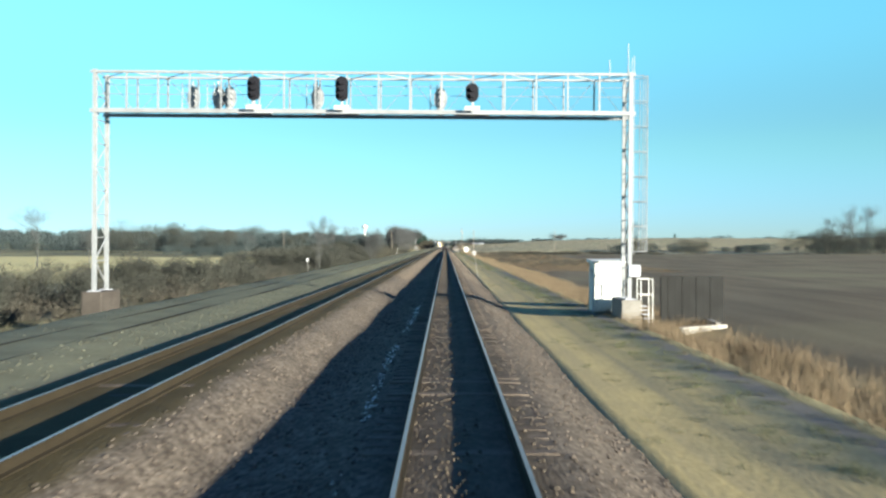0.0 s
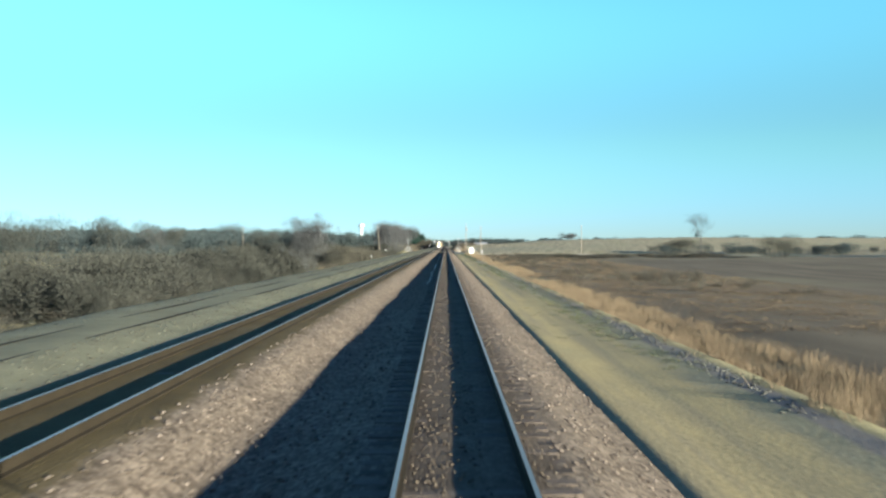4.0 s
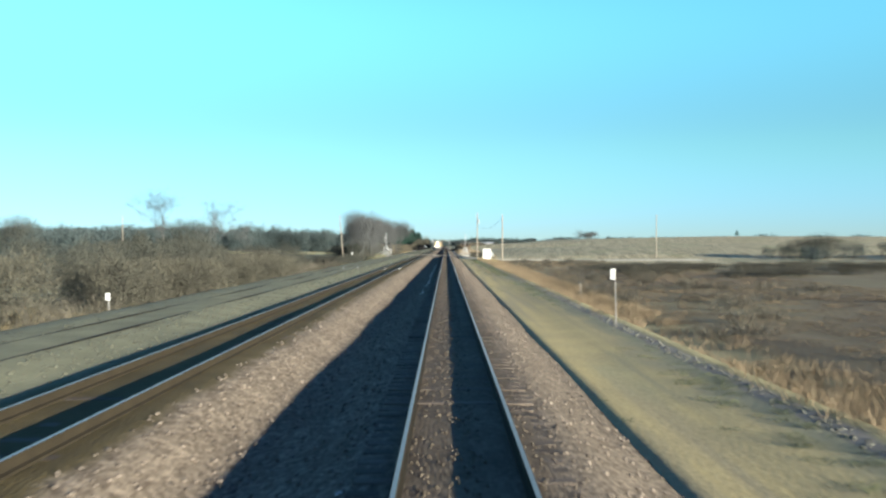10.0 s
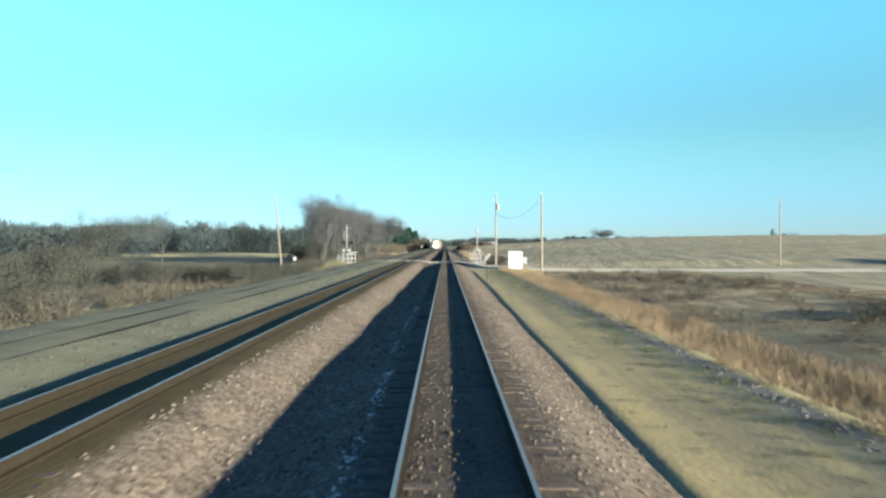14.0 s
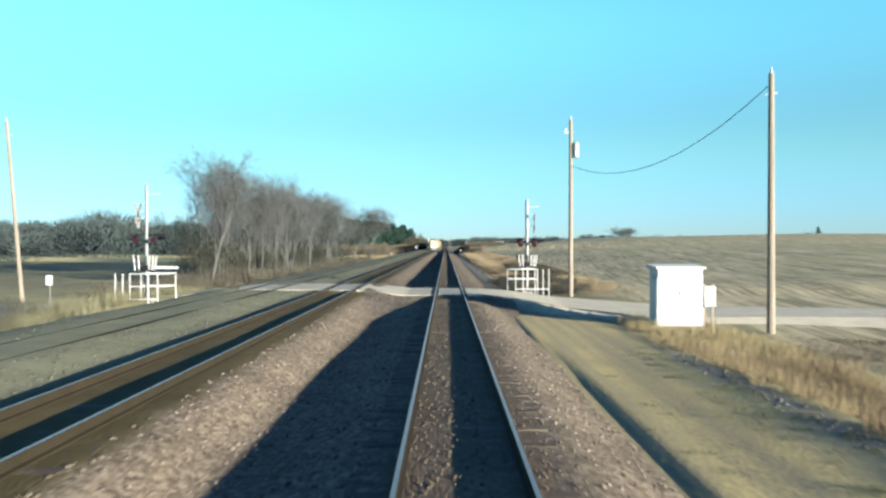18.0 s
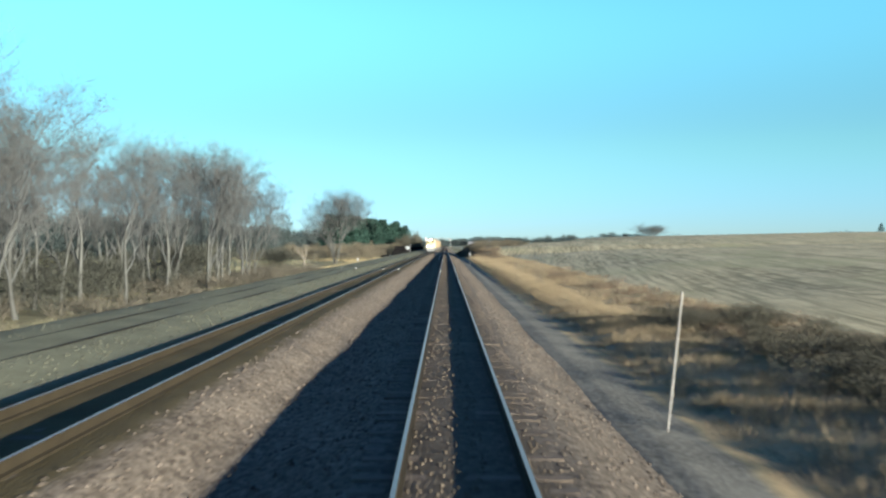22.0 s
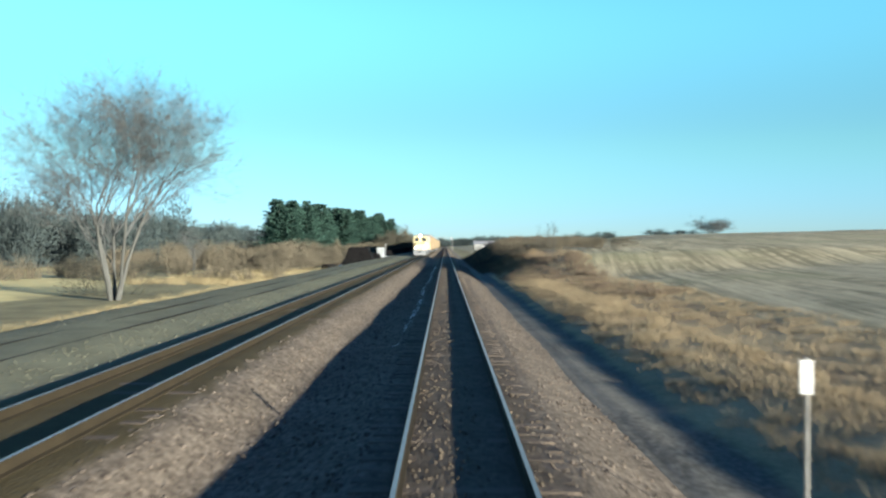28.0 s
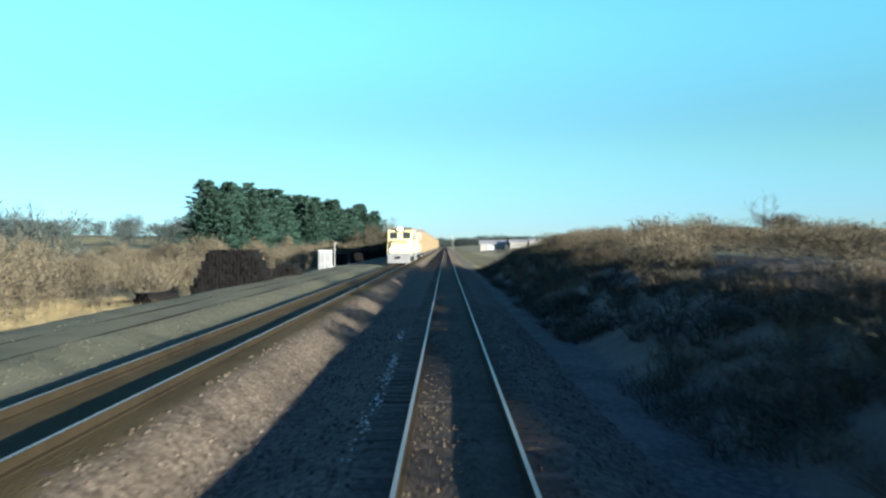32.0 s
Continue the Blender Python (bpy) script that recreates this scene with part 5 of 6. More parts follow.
def crossing_gate(x, y, side, z0):
    """Mast with lights, machine, raised arm and a pipe guard; side is the way the counterweight points."""
    g = base("crossing_gate", "silver crossing signal with raised gate and pipe guard", "crossing signal", (x, y, z0), 0, "gates of the level crossing")
    f = -1 if side else 1
    part("mast", bar(mesh(), (0, 0, -0.4), (0, 0, 5.5), 0.07, 0.06, 10), M_SILVER, g)
    part("footing", box(mesh(), -0.3, 0.3, -0.3, 0.3, -0.7, 0.1, 0.03), M_CONC, g)
    part("gate_arm", box(mesh(), -0.12, -0.075, 0.10, 0.14, 1.5, 5.62), M_POST, g, "thin gate arm raised upright")
    part("cross_bar", bar(mesh(), (-0.1, 0, 5.02), (0.7, 0, 5.08), 0.024, n=6), M_GREY, g)
    # the crossed boards face the road, so they show their edge
    for e in (-1, 1):
        bm = mesh()
        box(bm, -0.012, 0.012, -0.6, 0.6, -0.11, 0.11)
        bmesh.ops.transform(bm, matrix=Matrix.Translation((0.42 * f, 0.05 * e, 4.15)) @ Matrix.Rotation(e * radians(52), 4, "X"), verts=bm.verts)
        part("cross_board", bm, M_POST, g)
    part("track_sign", box(mesh(), 0.40 * f - 0.012, 0.40 * f + 0.012, -0.2, 0.2, 3.42, 3.72), M_POST, g)
    for z in (3.9, 4.25, 4.6):
        part("board_bracket", bar(mesh(), (0, 0, z), (0.42 * f, 0, z), 0.016, n=5), M_GREY, g)
    part("light_bar", bar(mesh(), (-0.85, 0, 3.12), (0.85, 0, 3.12), 0.03, n=6), M_BLACK, g)
    for e in (-0.42, 0.42):
        d = part("light_disc", bar(mesh(), (e - 0.05, -0.10, 2.86), (e + 0.05, -0.06, 2.86), 0.26, 0.26, 20), M_BLACK, g)
        part("lamp_hood", bar(mesh(), (e, -0.36, 2.86), (e, -0.102, 2.86), 0.13, 0.12, 12), M_BLACK, d)
        part("red_lens", bar(mesh(), (e, -0.375, 2.86), (e, -0.362, 2.86), 0.10, 0.10, 14), M_LENS, d, "dark red signal lens")
        part("hanger", bar(mesh(), (e, 0, 2.95), (e, 0, 3.12), 0.03, n=6), M_BLACK, d)
        part("side_hood", bar(mesh(), (e * 2.3, -0.12, 2.98), (e * 1.35, 0.08, 2.96), 0.07, 0.12, 10), M_BLACK, d)
    m = part("gate_machine", box(mesh(), -0.30, 0.38, -0.24, 0.24, 1.40, 1.66, 0.04), M_BLACK, g, "black gate machine")
    for e, lean in ((-0.46, -0.10), (-0.27, -0.06), (0.20, 0.02), (0.34, 0.06), (0.46, 0.10)):
        part("counter_arm", bar(mesh(), (e, -0.26, 1.42), (e + lean, -0.26, 2.12), 0.032, n=6), M_PLATE, m)
    part("counterweight", box(mesh(), -0.66, -0.42, -0.2, 0.2, 1.86, 2.12, 0.03), M_BLACK, m)
    if side:
        part("arm_stub", box(mesh(), 0.4, 1.5, -0.03, 0.03, 1.48, 1.60), M_PLATE, m, "white and grey banded stub of the arm")
        for k in range(3):
            part("band", box(mesh(), 0.58 + k * 0.34, 0.72 + k * 0.34, -0.034, 0.034, 1.476, 1.604), M_GREY, m)
    for px, py in ((-0.77, -0.75), (-0.33, -0.75), (0.54, -0.75), (0.88, -0.75), (1.23, -0.75), (-1.16, 0.75), (0.54, 0.75)):
        part("guard_post", bar(mesh(), (px * f, py, -0.4), (px * f, py, 1.26), 0.027, n=8), M_PLATE, g)
    for z in (0.66, 1.26):
        for py in (-0.75, 0.75):
            part("guard_rail", bar(mesh(), (-1.16 * f, py, z), (0.54 * f, py, z), 0.028, n=6), M_PLATE, g)
        part("guard_rail", bar(mesh(), (-1.16 * f, -0.75, z), (-1.16 * f, 0.75, z), 0.028, n=6), M_PLATE, g)
    part("guard_foot", bar(mesh(), (-0.77 * f, -0.75, 0.06), (1.23 * f, -0.75, 0.06), 0.038, n=6), M_PLATE, g)


crossing_gate(4.8, 429.3, 0, -0.14)
crossing_gate(-14.55, 417.8, 1, -0.04)


# ---- line-side posts and signs ----
def marker_post(label, x, y, tall, wide=0.09):
    z = ground_z(x, y)
    p = base("marker_post", label, "marker", (x, y, z), 0, "white line-side markers")
    part("post", bar(mesh(), (0.12, 0, -0.4), (0, 0, tall), 0.025, n=6), M_POST, p)
    if wide > 0.06:
        part("plate", box(mesh(), -wide, wide, -0.05, -0.028, tall - wide * 3, tall, 0.006), M_PLATE, p)


marker_post("small white plate on a thin leaning post", -14.0, 86.6, 2.1, 0.11)
marker_post("small white plate on a thin grey post", -13.8, 243.2, 1.5, 0.10)
marker_post("short white marker post near the dead tree", -14.4, 603.5, 1.3, 0.12)
marker_post("thin white stake beyond the ditch", 9.6, 271.5, 1.2, 0.05)
marker_post("small white post near the crossing", -23.9, 428.0, 2.5, 0.2)


def sign_post(name, label, x, y, tall, lean=0.0, paint=M_POST):
    p = base(name, label, "sign", (x, y, ground_z(x, y)))
    top = (-lean, 0, tall)
    part("post", bar(mesh(), (0, 0, -0.4), top, 0.024, n=6), paint, p)
    return p


sg = sign_post("line_side_sign", "leaning post with a white square sign and a black cross", 3.08, 86.5, 2.5, 0.45)
bd = part("board", box(mesh(), -0.61, -0.27, -0.055, -0.035, 2.29, 2.65, 0.01), M_PLATE, sg)
for s in (-1, 1):
    bm = mesh()
    box(bm, -0.15, 0.15, -0.003, 0.003, -0.025, 0.025)
    bmesh.ops.transform(bm, matrix=Matrix.Translation((-0.44, -0.0595 - 0.002 * s, 2.47)) @ Matrix.Rotation(s * radians(45), 4, "Y"), verts=bm.verts)
    part("cross_stroke", bm, M_BLACK, bd)
sg = sign_post("line_side_sign", "white narrow sign with dark bars on a pale post", 6.62, 243.0, 2.3, 0.05)
bd = part("board", box(mesh(), -0.25, -0.06, -0.05, -0.03, 1.83, 2.26, 0.008), M_PLATE, sg)
for k in range(3):
    part("sign_bar", box(mesh(), -0.20, -0.11, -0.056, -0.052, 1.92 + k * 0.11, 1.98 + k * 0.11), M_GREY, bd)
sg = sign_post("line_side_sign", "post with two slanting white strips", 3.45, 368.8, 2.2, 0.0, M_BLACK)
for k in (0, 1):
    bm = mesh()
    box(bm, -0.28, 0.28, -0.012, 0.012, -0.034, 0.034)
    bmesh.ops.transform(bm, matrix=Matrix.Translation((0.08, -0.05, 2.1 + k * 0.19)) @ Matrix.Rotation(radians(-42), 4, "Y"), verts=bm.verts)
    part("strip", bm, M_PLATE, sg)
sg = sign_post("line_side_sign", "thin post with a small white plate beside the cess path", 3.75, 603.3, 2.1, 0.0)
part("board", box(mesh(), -0.10, 0.05, -0.05, -0.03, 1.7, 2.08, 0.008), M_PLATE, sg)
for x, y, h in ((3.75, 478.7, 2.5),):
    p = sign_post("line_side_post", "thin leaning pale post beside the ditch", x, y, h, -0.3)
culvert = tagged(part("culvert_headwall", box(mesh(), 5.0, 5.35, 613.5, 618.5, -1.3, -0.62, 0.03), M_CONC), "pale concrete culvert headwall beside the path", "culvert")

# white-painted joint bars on the rails
for y in (298.5, 551.5):
    for x, z in ((-10.90, 0.20), (-9.40, 0.20), (-6.58, 0.22), (-5.08, 0.22), (-0.75, 0.0), (0.75, 0.0)):
        bm = mesh()
        box(bm, x + 0.02, x + 0.10, y - 0.22, y + 0.22, z - (0.06 if x < -9 else 0.15), z + (0.06 if x < -9 else -0.03), 0.012)
        tagged(part("joint_bar", bm, M_PLATE), "white-painted joint bar on the rail", "joint bar", "painted rail joints")

# ---- tie stacks and yard things ----
M_CREO = mat("creosoted_timber", (0.0064, 0.0059, 0.0065), 0.85, 0, (0.0036, 0.0036, 0.0036), 3, 25, 0.4, 0.4)
tie_bm = mesh()
box(tie_bm, -1.3, 1.3, -0.115, 0.115, 0, 0.18, 0.012)
proto_tie = part("tie", tie_bm, M_CREO)
tie_mesh = proto_tie.data
bpy.data.objects.remove(proto_tie)


def tie_stack(label, x, y, cols, rows, wide=1, turn=0):
    """Ties piled in layers that get shorter towards the top."""
    r = random.Random(int(x * 7 + y))
    t = base("tie_stack", label, "tie stack", (x, y, ground_z(x, y) - 0.05), turn, "stacks of black ties")
    for k in range(rows):
        n = cols - 2 * (k * cols // (rows * 4))
        for i in range(n):
            for w in range(wide):
                ob = new("tie", tie_mesh)
                ob.parent = t
                ob.matrix_local = pose((w - (wide - 1) / 2) * 2.68 + r.gauss(0, 0.05), (i - (n - 1) / 2) * 0.245, k * 0.185, 0, 0, r.gauss(0, 1.0))


tie_stack("tall black stack of creosoted railway ties", -14.75, 739.5, 22, 17, 1, 90)
tie_stack("low black stack of railway ties", -12.9, 749.5, 10, 11, 1, 90)
tie_stack("small black heap of old ties", -19.4, 737.5, 7, 6, 1, 60)
for i in range(7):
    tie_stack("long black stack of railway ties by the yard", -16.6 + 0.36 * i, 812 + 27 * i, 14, 14, 1)
zc = ground_z(-14.25, 781.0)
cab = base("relay_cabinet", "pale blue-grey relay cabinet with a lamp post", "cabinet", (-14.25, 781.0, zc))
body = part("body", box(mesh(), -0.75, 0.75, -0.5, 0.5, 0.15, 1.95 - zc, 0.03), mat("blue_grey_paint", (0.52, 0.58, 0.60), 0.5, 0.1, (0.38, 0.44, 0.46), 2, 30, 0.1), cab)
for s in (-0.7, 0.02):
    leaf = part("door", box(mesh(), s, s + 0.68, -0.52, -0.503, 0.25, 1.85 - zc, 0.005), M_SILVER, body)
    part("handle", box(mesh(), s + 0.30, s + 0.36, -0.55, -0.522, 1.2, 1.4, 0.004), M_GREY, leaf)
part("roof_cap", box(mesh(), -0.8, 0.8, -0.56, 0.56, 1.952 - zc, 2.01 - zc, 0.01), M_PLATE, cab)
part("footing", box(mesh(), -0.8, 0.8, -0.55, 0.55, -0.3, 0.148), M_CONC, cab)
part("lamp_post", bar(mesh(), (1.1, 0, -0.3), (1.1, 0, 2.75 - zc), 0.05, n=8), M_SILVER, cab)
part("lamp", bar(mesh(), (1.05, -0.1, 2.72 - zc), (1.4, -0.1, 2.85 - zc), 0.12, 0.08, 10), M_SILVER, cab)
for x, y, k in ((-12.4, 777.5, 0.5), (-17.9, 741.5, 0.36)):
    tk = base("white_tank", "small white fuel tank lying on two blocks", "tank", (x, y, ground_z(x, y)), 0, "white yard tanks")
    part("shell", bar(mesh(), (-k * 1.1, 0, k * 1.2), (k * 1.1, 0, k * 1.2), k, k, 16), M_PLATE, tk)
    for e in (-0.6, 0.6):
        part("block", box(mesh(), e * k - 0.1, e * k + 0.1, -k * 0.8, k * 0.8, -0.3, k * 0.5), M_CONC, tk)
mast = base("signal_mast", "far silver signal mast beside the yard", "signal", (-11.6, 960, -0.7), 0, "far signal masts")
part("pole", bar(mesh(), (0, 0, 0), (0, 0, 7.5), 0.12, n=8), M_SILVER, mast)
part("head", box(mesh(), -0.45, 0.45, -0.2, 0.0, 5.6, 7.9, 0.1), M_GREY, mast)
mast2 = base("signal_mast", "far silver signal mast beyond the cutting", "signal", (3.9, 1230, -0.7), 0, "far signal masts")
part("pole", bar(mesh(), (0, 0, 0), (0, 0, 8.5), 0.10, n=8), M_POST, mast2)
part("head", box(mesh(), -0.3, 0.3, -0.3, -0.1, 7.0, 8.6, 0.05), M_GREY, mast2)

# ---- oncoming train ----
M_YELLOW = mat("yellow_engine_paint", (0.56, 0.475, 0.27), 0.45, 0, (0.40, 0.335, 0.18), 1, 20, 0.05)
M_LOCOGREY = mat("grey_engine_paint", (0.18, 0.1854, 0.1908), 0.5, 0, (0.117, 0.1206, 0.126), 1, 20, 0.05)
M_CAR = mat("tan_freight_car", (0.225, 0.178, 0.115), 0.7, 0, (0.145, 0.112, 0.072), 0.7, 12, 0.15)
M_GLASS = bpy.data.materials.new("dark_glass")
M_GLASS.use_nodes = True
M_GLASS.node_tree.nodes["Principled BSDF"].inputs["Base Color"].default_value = (0.02, 0.025, 0.03, 1)
M_GLASS.node_tree.nodes["Principled BSDF"].inputs["Roughness"].default_value = 0.08
M_LAMP = bpy.data.materials.new("lit_headlight")
M_LAMP.use_nodes = True
M_LAMP.node_tree.nodes["Principled BSDF"].inputs["Emission Color"].default_value = (1.0, 0.95, 0.82, 1)
M_LAMP.node_tree.nodes["Principled BSDF"].inputs["Emission Strength"].default_value = 11.0
TY = 784.0


def wedge(x0, x1, y0, y1, z0, z1, front_drop):
    """A block whose top slopes down towards its front."""
    bm = mesh()
    pts = [(x0, y0, z0), (x1, y0, z0), (x1, y1, z0), (x0, y1, z0), (x0, y0, z1 - front_drop), (x1, y0, z1 - front_drop), (x1, y1, z1), (x0, y1, z1)]
    vv = [bm.verts.new(p) for p in pts]
    for q in ((3, 2, 1, 0), (4, 5, 6, 7), (0, 1, 5, 4), (1, 2, 6, 5), (2, 3, 7, 6), (3, 0, 4, 7)):
        bm.faces.new([vv[i] for i in q])
    return bm


def bogie(parent, y, n=3):
    b = part("bogie", box(mesh(), -1.15, 1.15, y - 1.9, y + 1.9, 0.45, 0.85, 0.04), M_BLACK, parent)
    for i in range(n):
        yy = y + (i - (n - 1) / 2) * 1.5
        for s in (-0.78, 0.78):
            part("wheel", bar(mesh(), (s - 0.06, yy, 0.5), (s + 0.06, yy, 0.5), 0.5, 0.5, 18), M_GREY, b)


def locomotive(y, label, lit):
    l = base("locomotive", label, "locomotive", (-5.83, y, 0.22), 0, "engines of the oncoming train")
    part("frame", box(mesh(), -1.5, 1.5, 0.6, 22.2, 0.95, 1.4, 0.04), M_LOCOGREY, l)
    part("pilot", wedge(-1.35, 1.35, 0.35, 0.8, 0.18, 1.3, 0.0), M_LOCOGREY, l, "grey snow pilot")
    part("coupler", box(mesh(), -0.2, 0.2, 0.0, 0.34, 0.72, 1.0, 0.04), M_BLACK, l)
    nose = part("nose", wedge(-0.95, 0.95, 0.9, 3.2, 1.4, 3.0, 0.35), M_YELLOW, l)
    cab_part = part("cab", wedge(-1.5, 1.5, 3.2, 6.2, 1.4, 4.45, 0.25), M_YELLOW, l)
    for s in (-1.28, 0.33):
        part("windscreen", box(mesh(), s, s + 0.95, 3.17, 3.196, 3.15, 3.95), M_GLASS, cab_part)
    for yy in (3.7, 4.8):
        for s in (-1.52, 1.502):
            part("side_window", box(mesh(), s, s + 0.018, yy, yy + 0.85, 3.0, 3.8), M_GLASS, cab_part)
    part("number_board", box(mesh(), -0.62, 0.62, 3.12, 3.19, 4.02, 4.2), M_BLACK, cab_part)
    part("roof", box(mesh(), -1.45, 1.45, 3.3, 6.2, 4.452, 4.56, 0.04), M_LOCOGREY, l)
    part("engine_hood", box(mesh(), -1.05, 1.05, 6.2, 20.2, 1.4, 4.3, 0.06), M_YELLOW, l)
    part("radiator", box(mesh(), -1.5, 1.5, 17.0, 21.6, 3.2, 4.5, 0.08), M_LOCOGREY, l)
    part("exhaust", box(mesh(), -0.4, 0.4, 11.0, 12.2, 4.302, 4.6, 0.03), M_BLACK, l)
    part("fuel_tank", box(mesh(), -1.35, 1.35, 8.2, 14.2, 0.3, 0.93, 0.1), M_BLACK, l)
    for k in range(6):
        part("side_grille", box(mesh(), 1.052, 1.07, 7.0 + k * 1.6, 8.2 + k * 1.6, 2.3, 3.6), M_GREY, l)
    for s in (-1.45, 1.45):
        part("handrail", bar(mesh(), (s, 6.4, 2.45), (s, 21.8, 2.45), 0.025, n=5), M_YELLOW, l)
        for k in range(8):
            part("stanchion", bar(mesh(), (s, 6.6 + k * 2.1, 1.4), (s, 6.6 + k * 2.1, 2.45), 0.02, n=5), M_YELLOW, l)
        part("front_rail", bar(mesh(), (s * 0.98, 0.7, 1.4), (s * 0.98, 0.7, 2.6), 0.03, n=5), M_YELLOW, l)
        part("front_step", box(mesh(), s - 0.25 if s > 0 else s, s if s > 0 else s + 0.25, 0.75, 1.4, 0.35, 0.45), M_LOCOGREY, l)
    part("front_rail", bar(mesh(), (-1.42, 0.7, 2.6), (1.42, 0.7, 2.6), 0.025, n=5), M_YELLOW, l)
    if lit:
        for x, z, yy in ((-0.16, 4.36, 3.36), (0.16, 4.36, 3.36), (-0.95, 1.75, 0.86), (0.95, 1.75, 0.86)):
            part("headlight", bar(mesh(), (x, yy - 0.12, z), (x, yy - 0.02, z), 0.13, 0.13, 14), M_LAMP, l, "glowing headlight")
    for yy in (4.2, 18.6):
        bogie(l, yy)


locomotive(TY, "pale yellow diesel locomotive with glowing headlights on the middle track", True)
locomotive(TY + 22.8, "second pale yellow diesel locomotive of the train", False)


def freight_car(y):
    c = base("freight_car", "tall tan covered freight car in the train", "freight car", (-5.83, y, 0.22), 0, "cars of the oncoming train")
    part("body", box(mesh(), -1.5, 1.5, 0, 26.5, 0.95, 4.9, 0.06), M_CAR, c)
    part("roof", wedge(-1.52, 1.52, -0.05, 26.55, 4.902, 5.2, 0.0), M_LOCOGREY, c)
    for k in range(14):
        part("rib", box(mesh(), 1.502, 1.56, 0.6 + k * 1.9, 0.72 + k * 1.9, 1.0, 4.85), M_CAR, c)
    for yy in (2.8, 23.7):
        bogie(c, yy, 2)
    return c


first = freight_car(TY + 46.5)
for i in range(1, 13):
    copy_thing(first, pose(-5.83, TY + 46.5 + i * 28, 0.22))

# ---- far buildings ----
M_ROOF = mat("pale_metal_roof", (0.306, 0.306, 0.297), 0.5, 0.2, (0.216, 0.216, 0.216), 0.5, 8, 0.1)
M_SIDING = mat("white_siding", (0.234, 0.234, 0.2268), 0.7, 0, (0.162, 0.162, 0.1584), 0.4, 6, 0.1)


def shed(label, x, y, w, d, h, rise, turn=0):
    s = base("farm_shed", label, "shed", (x, y, ground_z(x, y) - 0.3), turn, "sheds beyond the cutting")
    part("wall", box(mesh(), -w / 2, w / 2, -d / 2, d / 2, -1.0, h), M_SIDING, s)
    bm = mesh()
    o = 0.5
    pts = [(-w / 2 - o, -d / 2 - o, h), (w / 2 + o, -d / 2 - o, h), (w / 2 + o, 0, h + rise), (-w / 2 - o, 0, h + rise), (-w / 2 - o, d / 2 + o, h), (w / 2 + o, d / 2 + o, h)]
    vv = [bm.verts.new(p) for p in pts] + [bm.verts.new((p[0], p[1], p[2] + 0.15)) for p in pts]
    for q in ((6, 7, 8, 9), (9, 8, 11, 10), (0, 3, 2, 1), (3, 4, 5, 2), (0, 1, 7, 6), (4, 10, 11, 5), (0, 6, 9, 3), (3, 9, 10, 4), (1, 2, 8, 7), (2, 5, 11, 8)):
        bm.faces.new([vv[i] for i in q])
    part("roof", bm, M_ROOF, s)
    part("door", box(mesh(), -w * 0.2, w * 0.1, -d / 2 - 0.06, -d / 2 - 0.003, -0.5, h * 0.8), M_GREY, s)


shed("long white metal shed with a pale roof", 24.0, 1130, 13, 14, 3.2, 2.0)
shed("low white shed next to the long one", 36.5, 1122, 8.5, 12, 2.8, 1.4)
shed("small shed with a grey roof", 46.0, 1126, 7.0, 10, 2.6, 1.2)


def house(x, y, w, h):
    s = base("far_house", "small far white house among trees", "house", (x, y, ground_z(x, y)), random.Random(int(x)).uniform(-30, 30), "far houses on the skyline")
    part("wall", box(mesh(), -w / 2, w / 2, -4, 4, -2, h), M_SIDING, s)
    bm = mesh()
    vv = [bm.verts.new(p) for p in ((-w / 2 - 0.5, -4.6, h), (w / 2 + 0.5, -4.6, h), (w / 2 + 0.5, 4.6, h), (-w / 2 - 0.5, 4.6, h), (-w / 2 - 0.5, 0, h + 3), (w / 2 + 0.5, 0, h + 3))]
    for q in ((0, 1, 5, 4), (2, 3, 4, 5), (0, 4, 3), (1, 2, 5), (3, 2, 1, 0)):
        bm.faces.new([vv[i] for i in q])
    part("roof", bm, M_LOCOGREY, s)
    for k in range(3):
        part("window", box(mesh(), -w * 0.35 + k * w * 0.28, -w * 0.35 + k * w * 0.28 + 1.2, -4.06, -4.003, h - 2.4, h - 1.0), M_GLASS, s)


for x, y in ((-980, 1480), (-560, 1520), (-780, 1450), (-740, 1480), (-420, 1560)):
    house(x, y, 13, 11.0 if x < 0 else 8.0)
tower = base("water_tower", "slender white water tower on the skyline", "water tower", (-191, 2050, 0))
part("stem", bar(mesh(), (0, 0, 0), (0, 0, 44), 3.2, 2.2, 16), M_WHITE, tower)
bm = mesh()
bmesh.ops.create_uvsphere(bm, u_segments=20, v_segments=12, radius=6.5, matrix=Matrix.Translation((0, 0, 46)) @ Matrix.Diagonal((1, 1, 0.8, 1)))
part("bowl", bm, M_WHITE, tower)

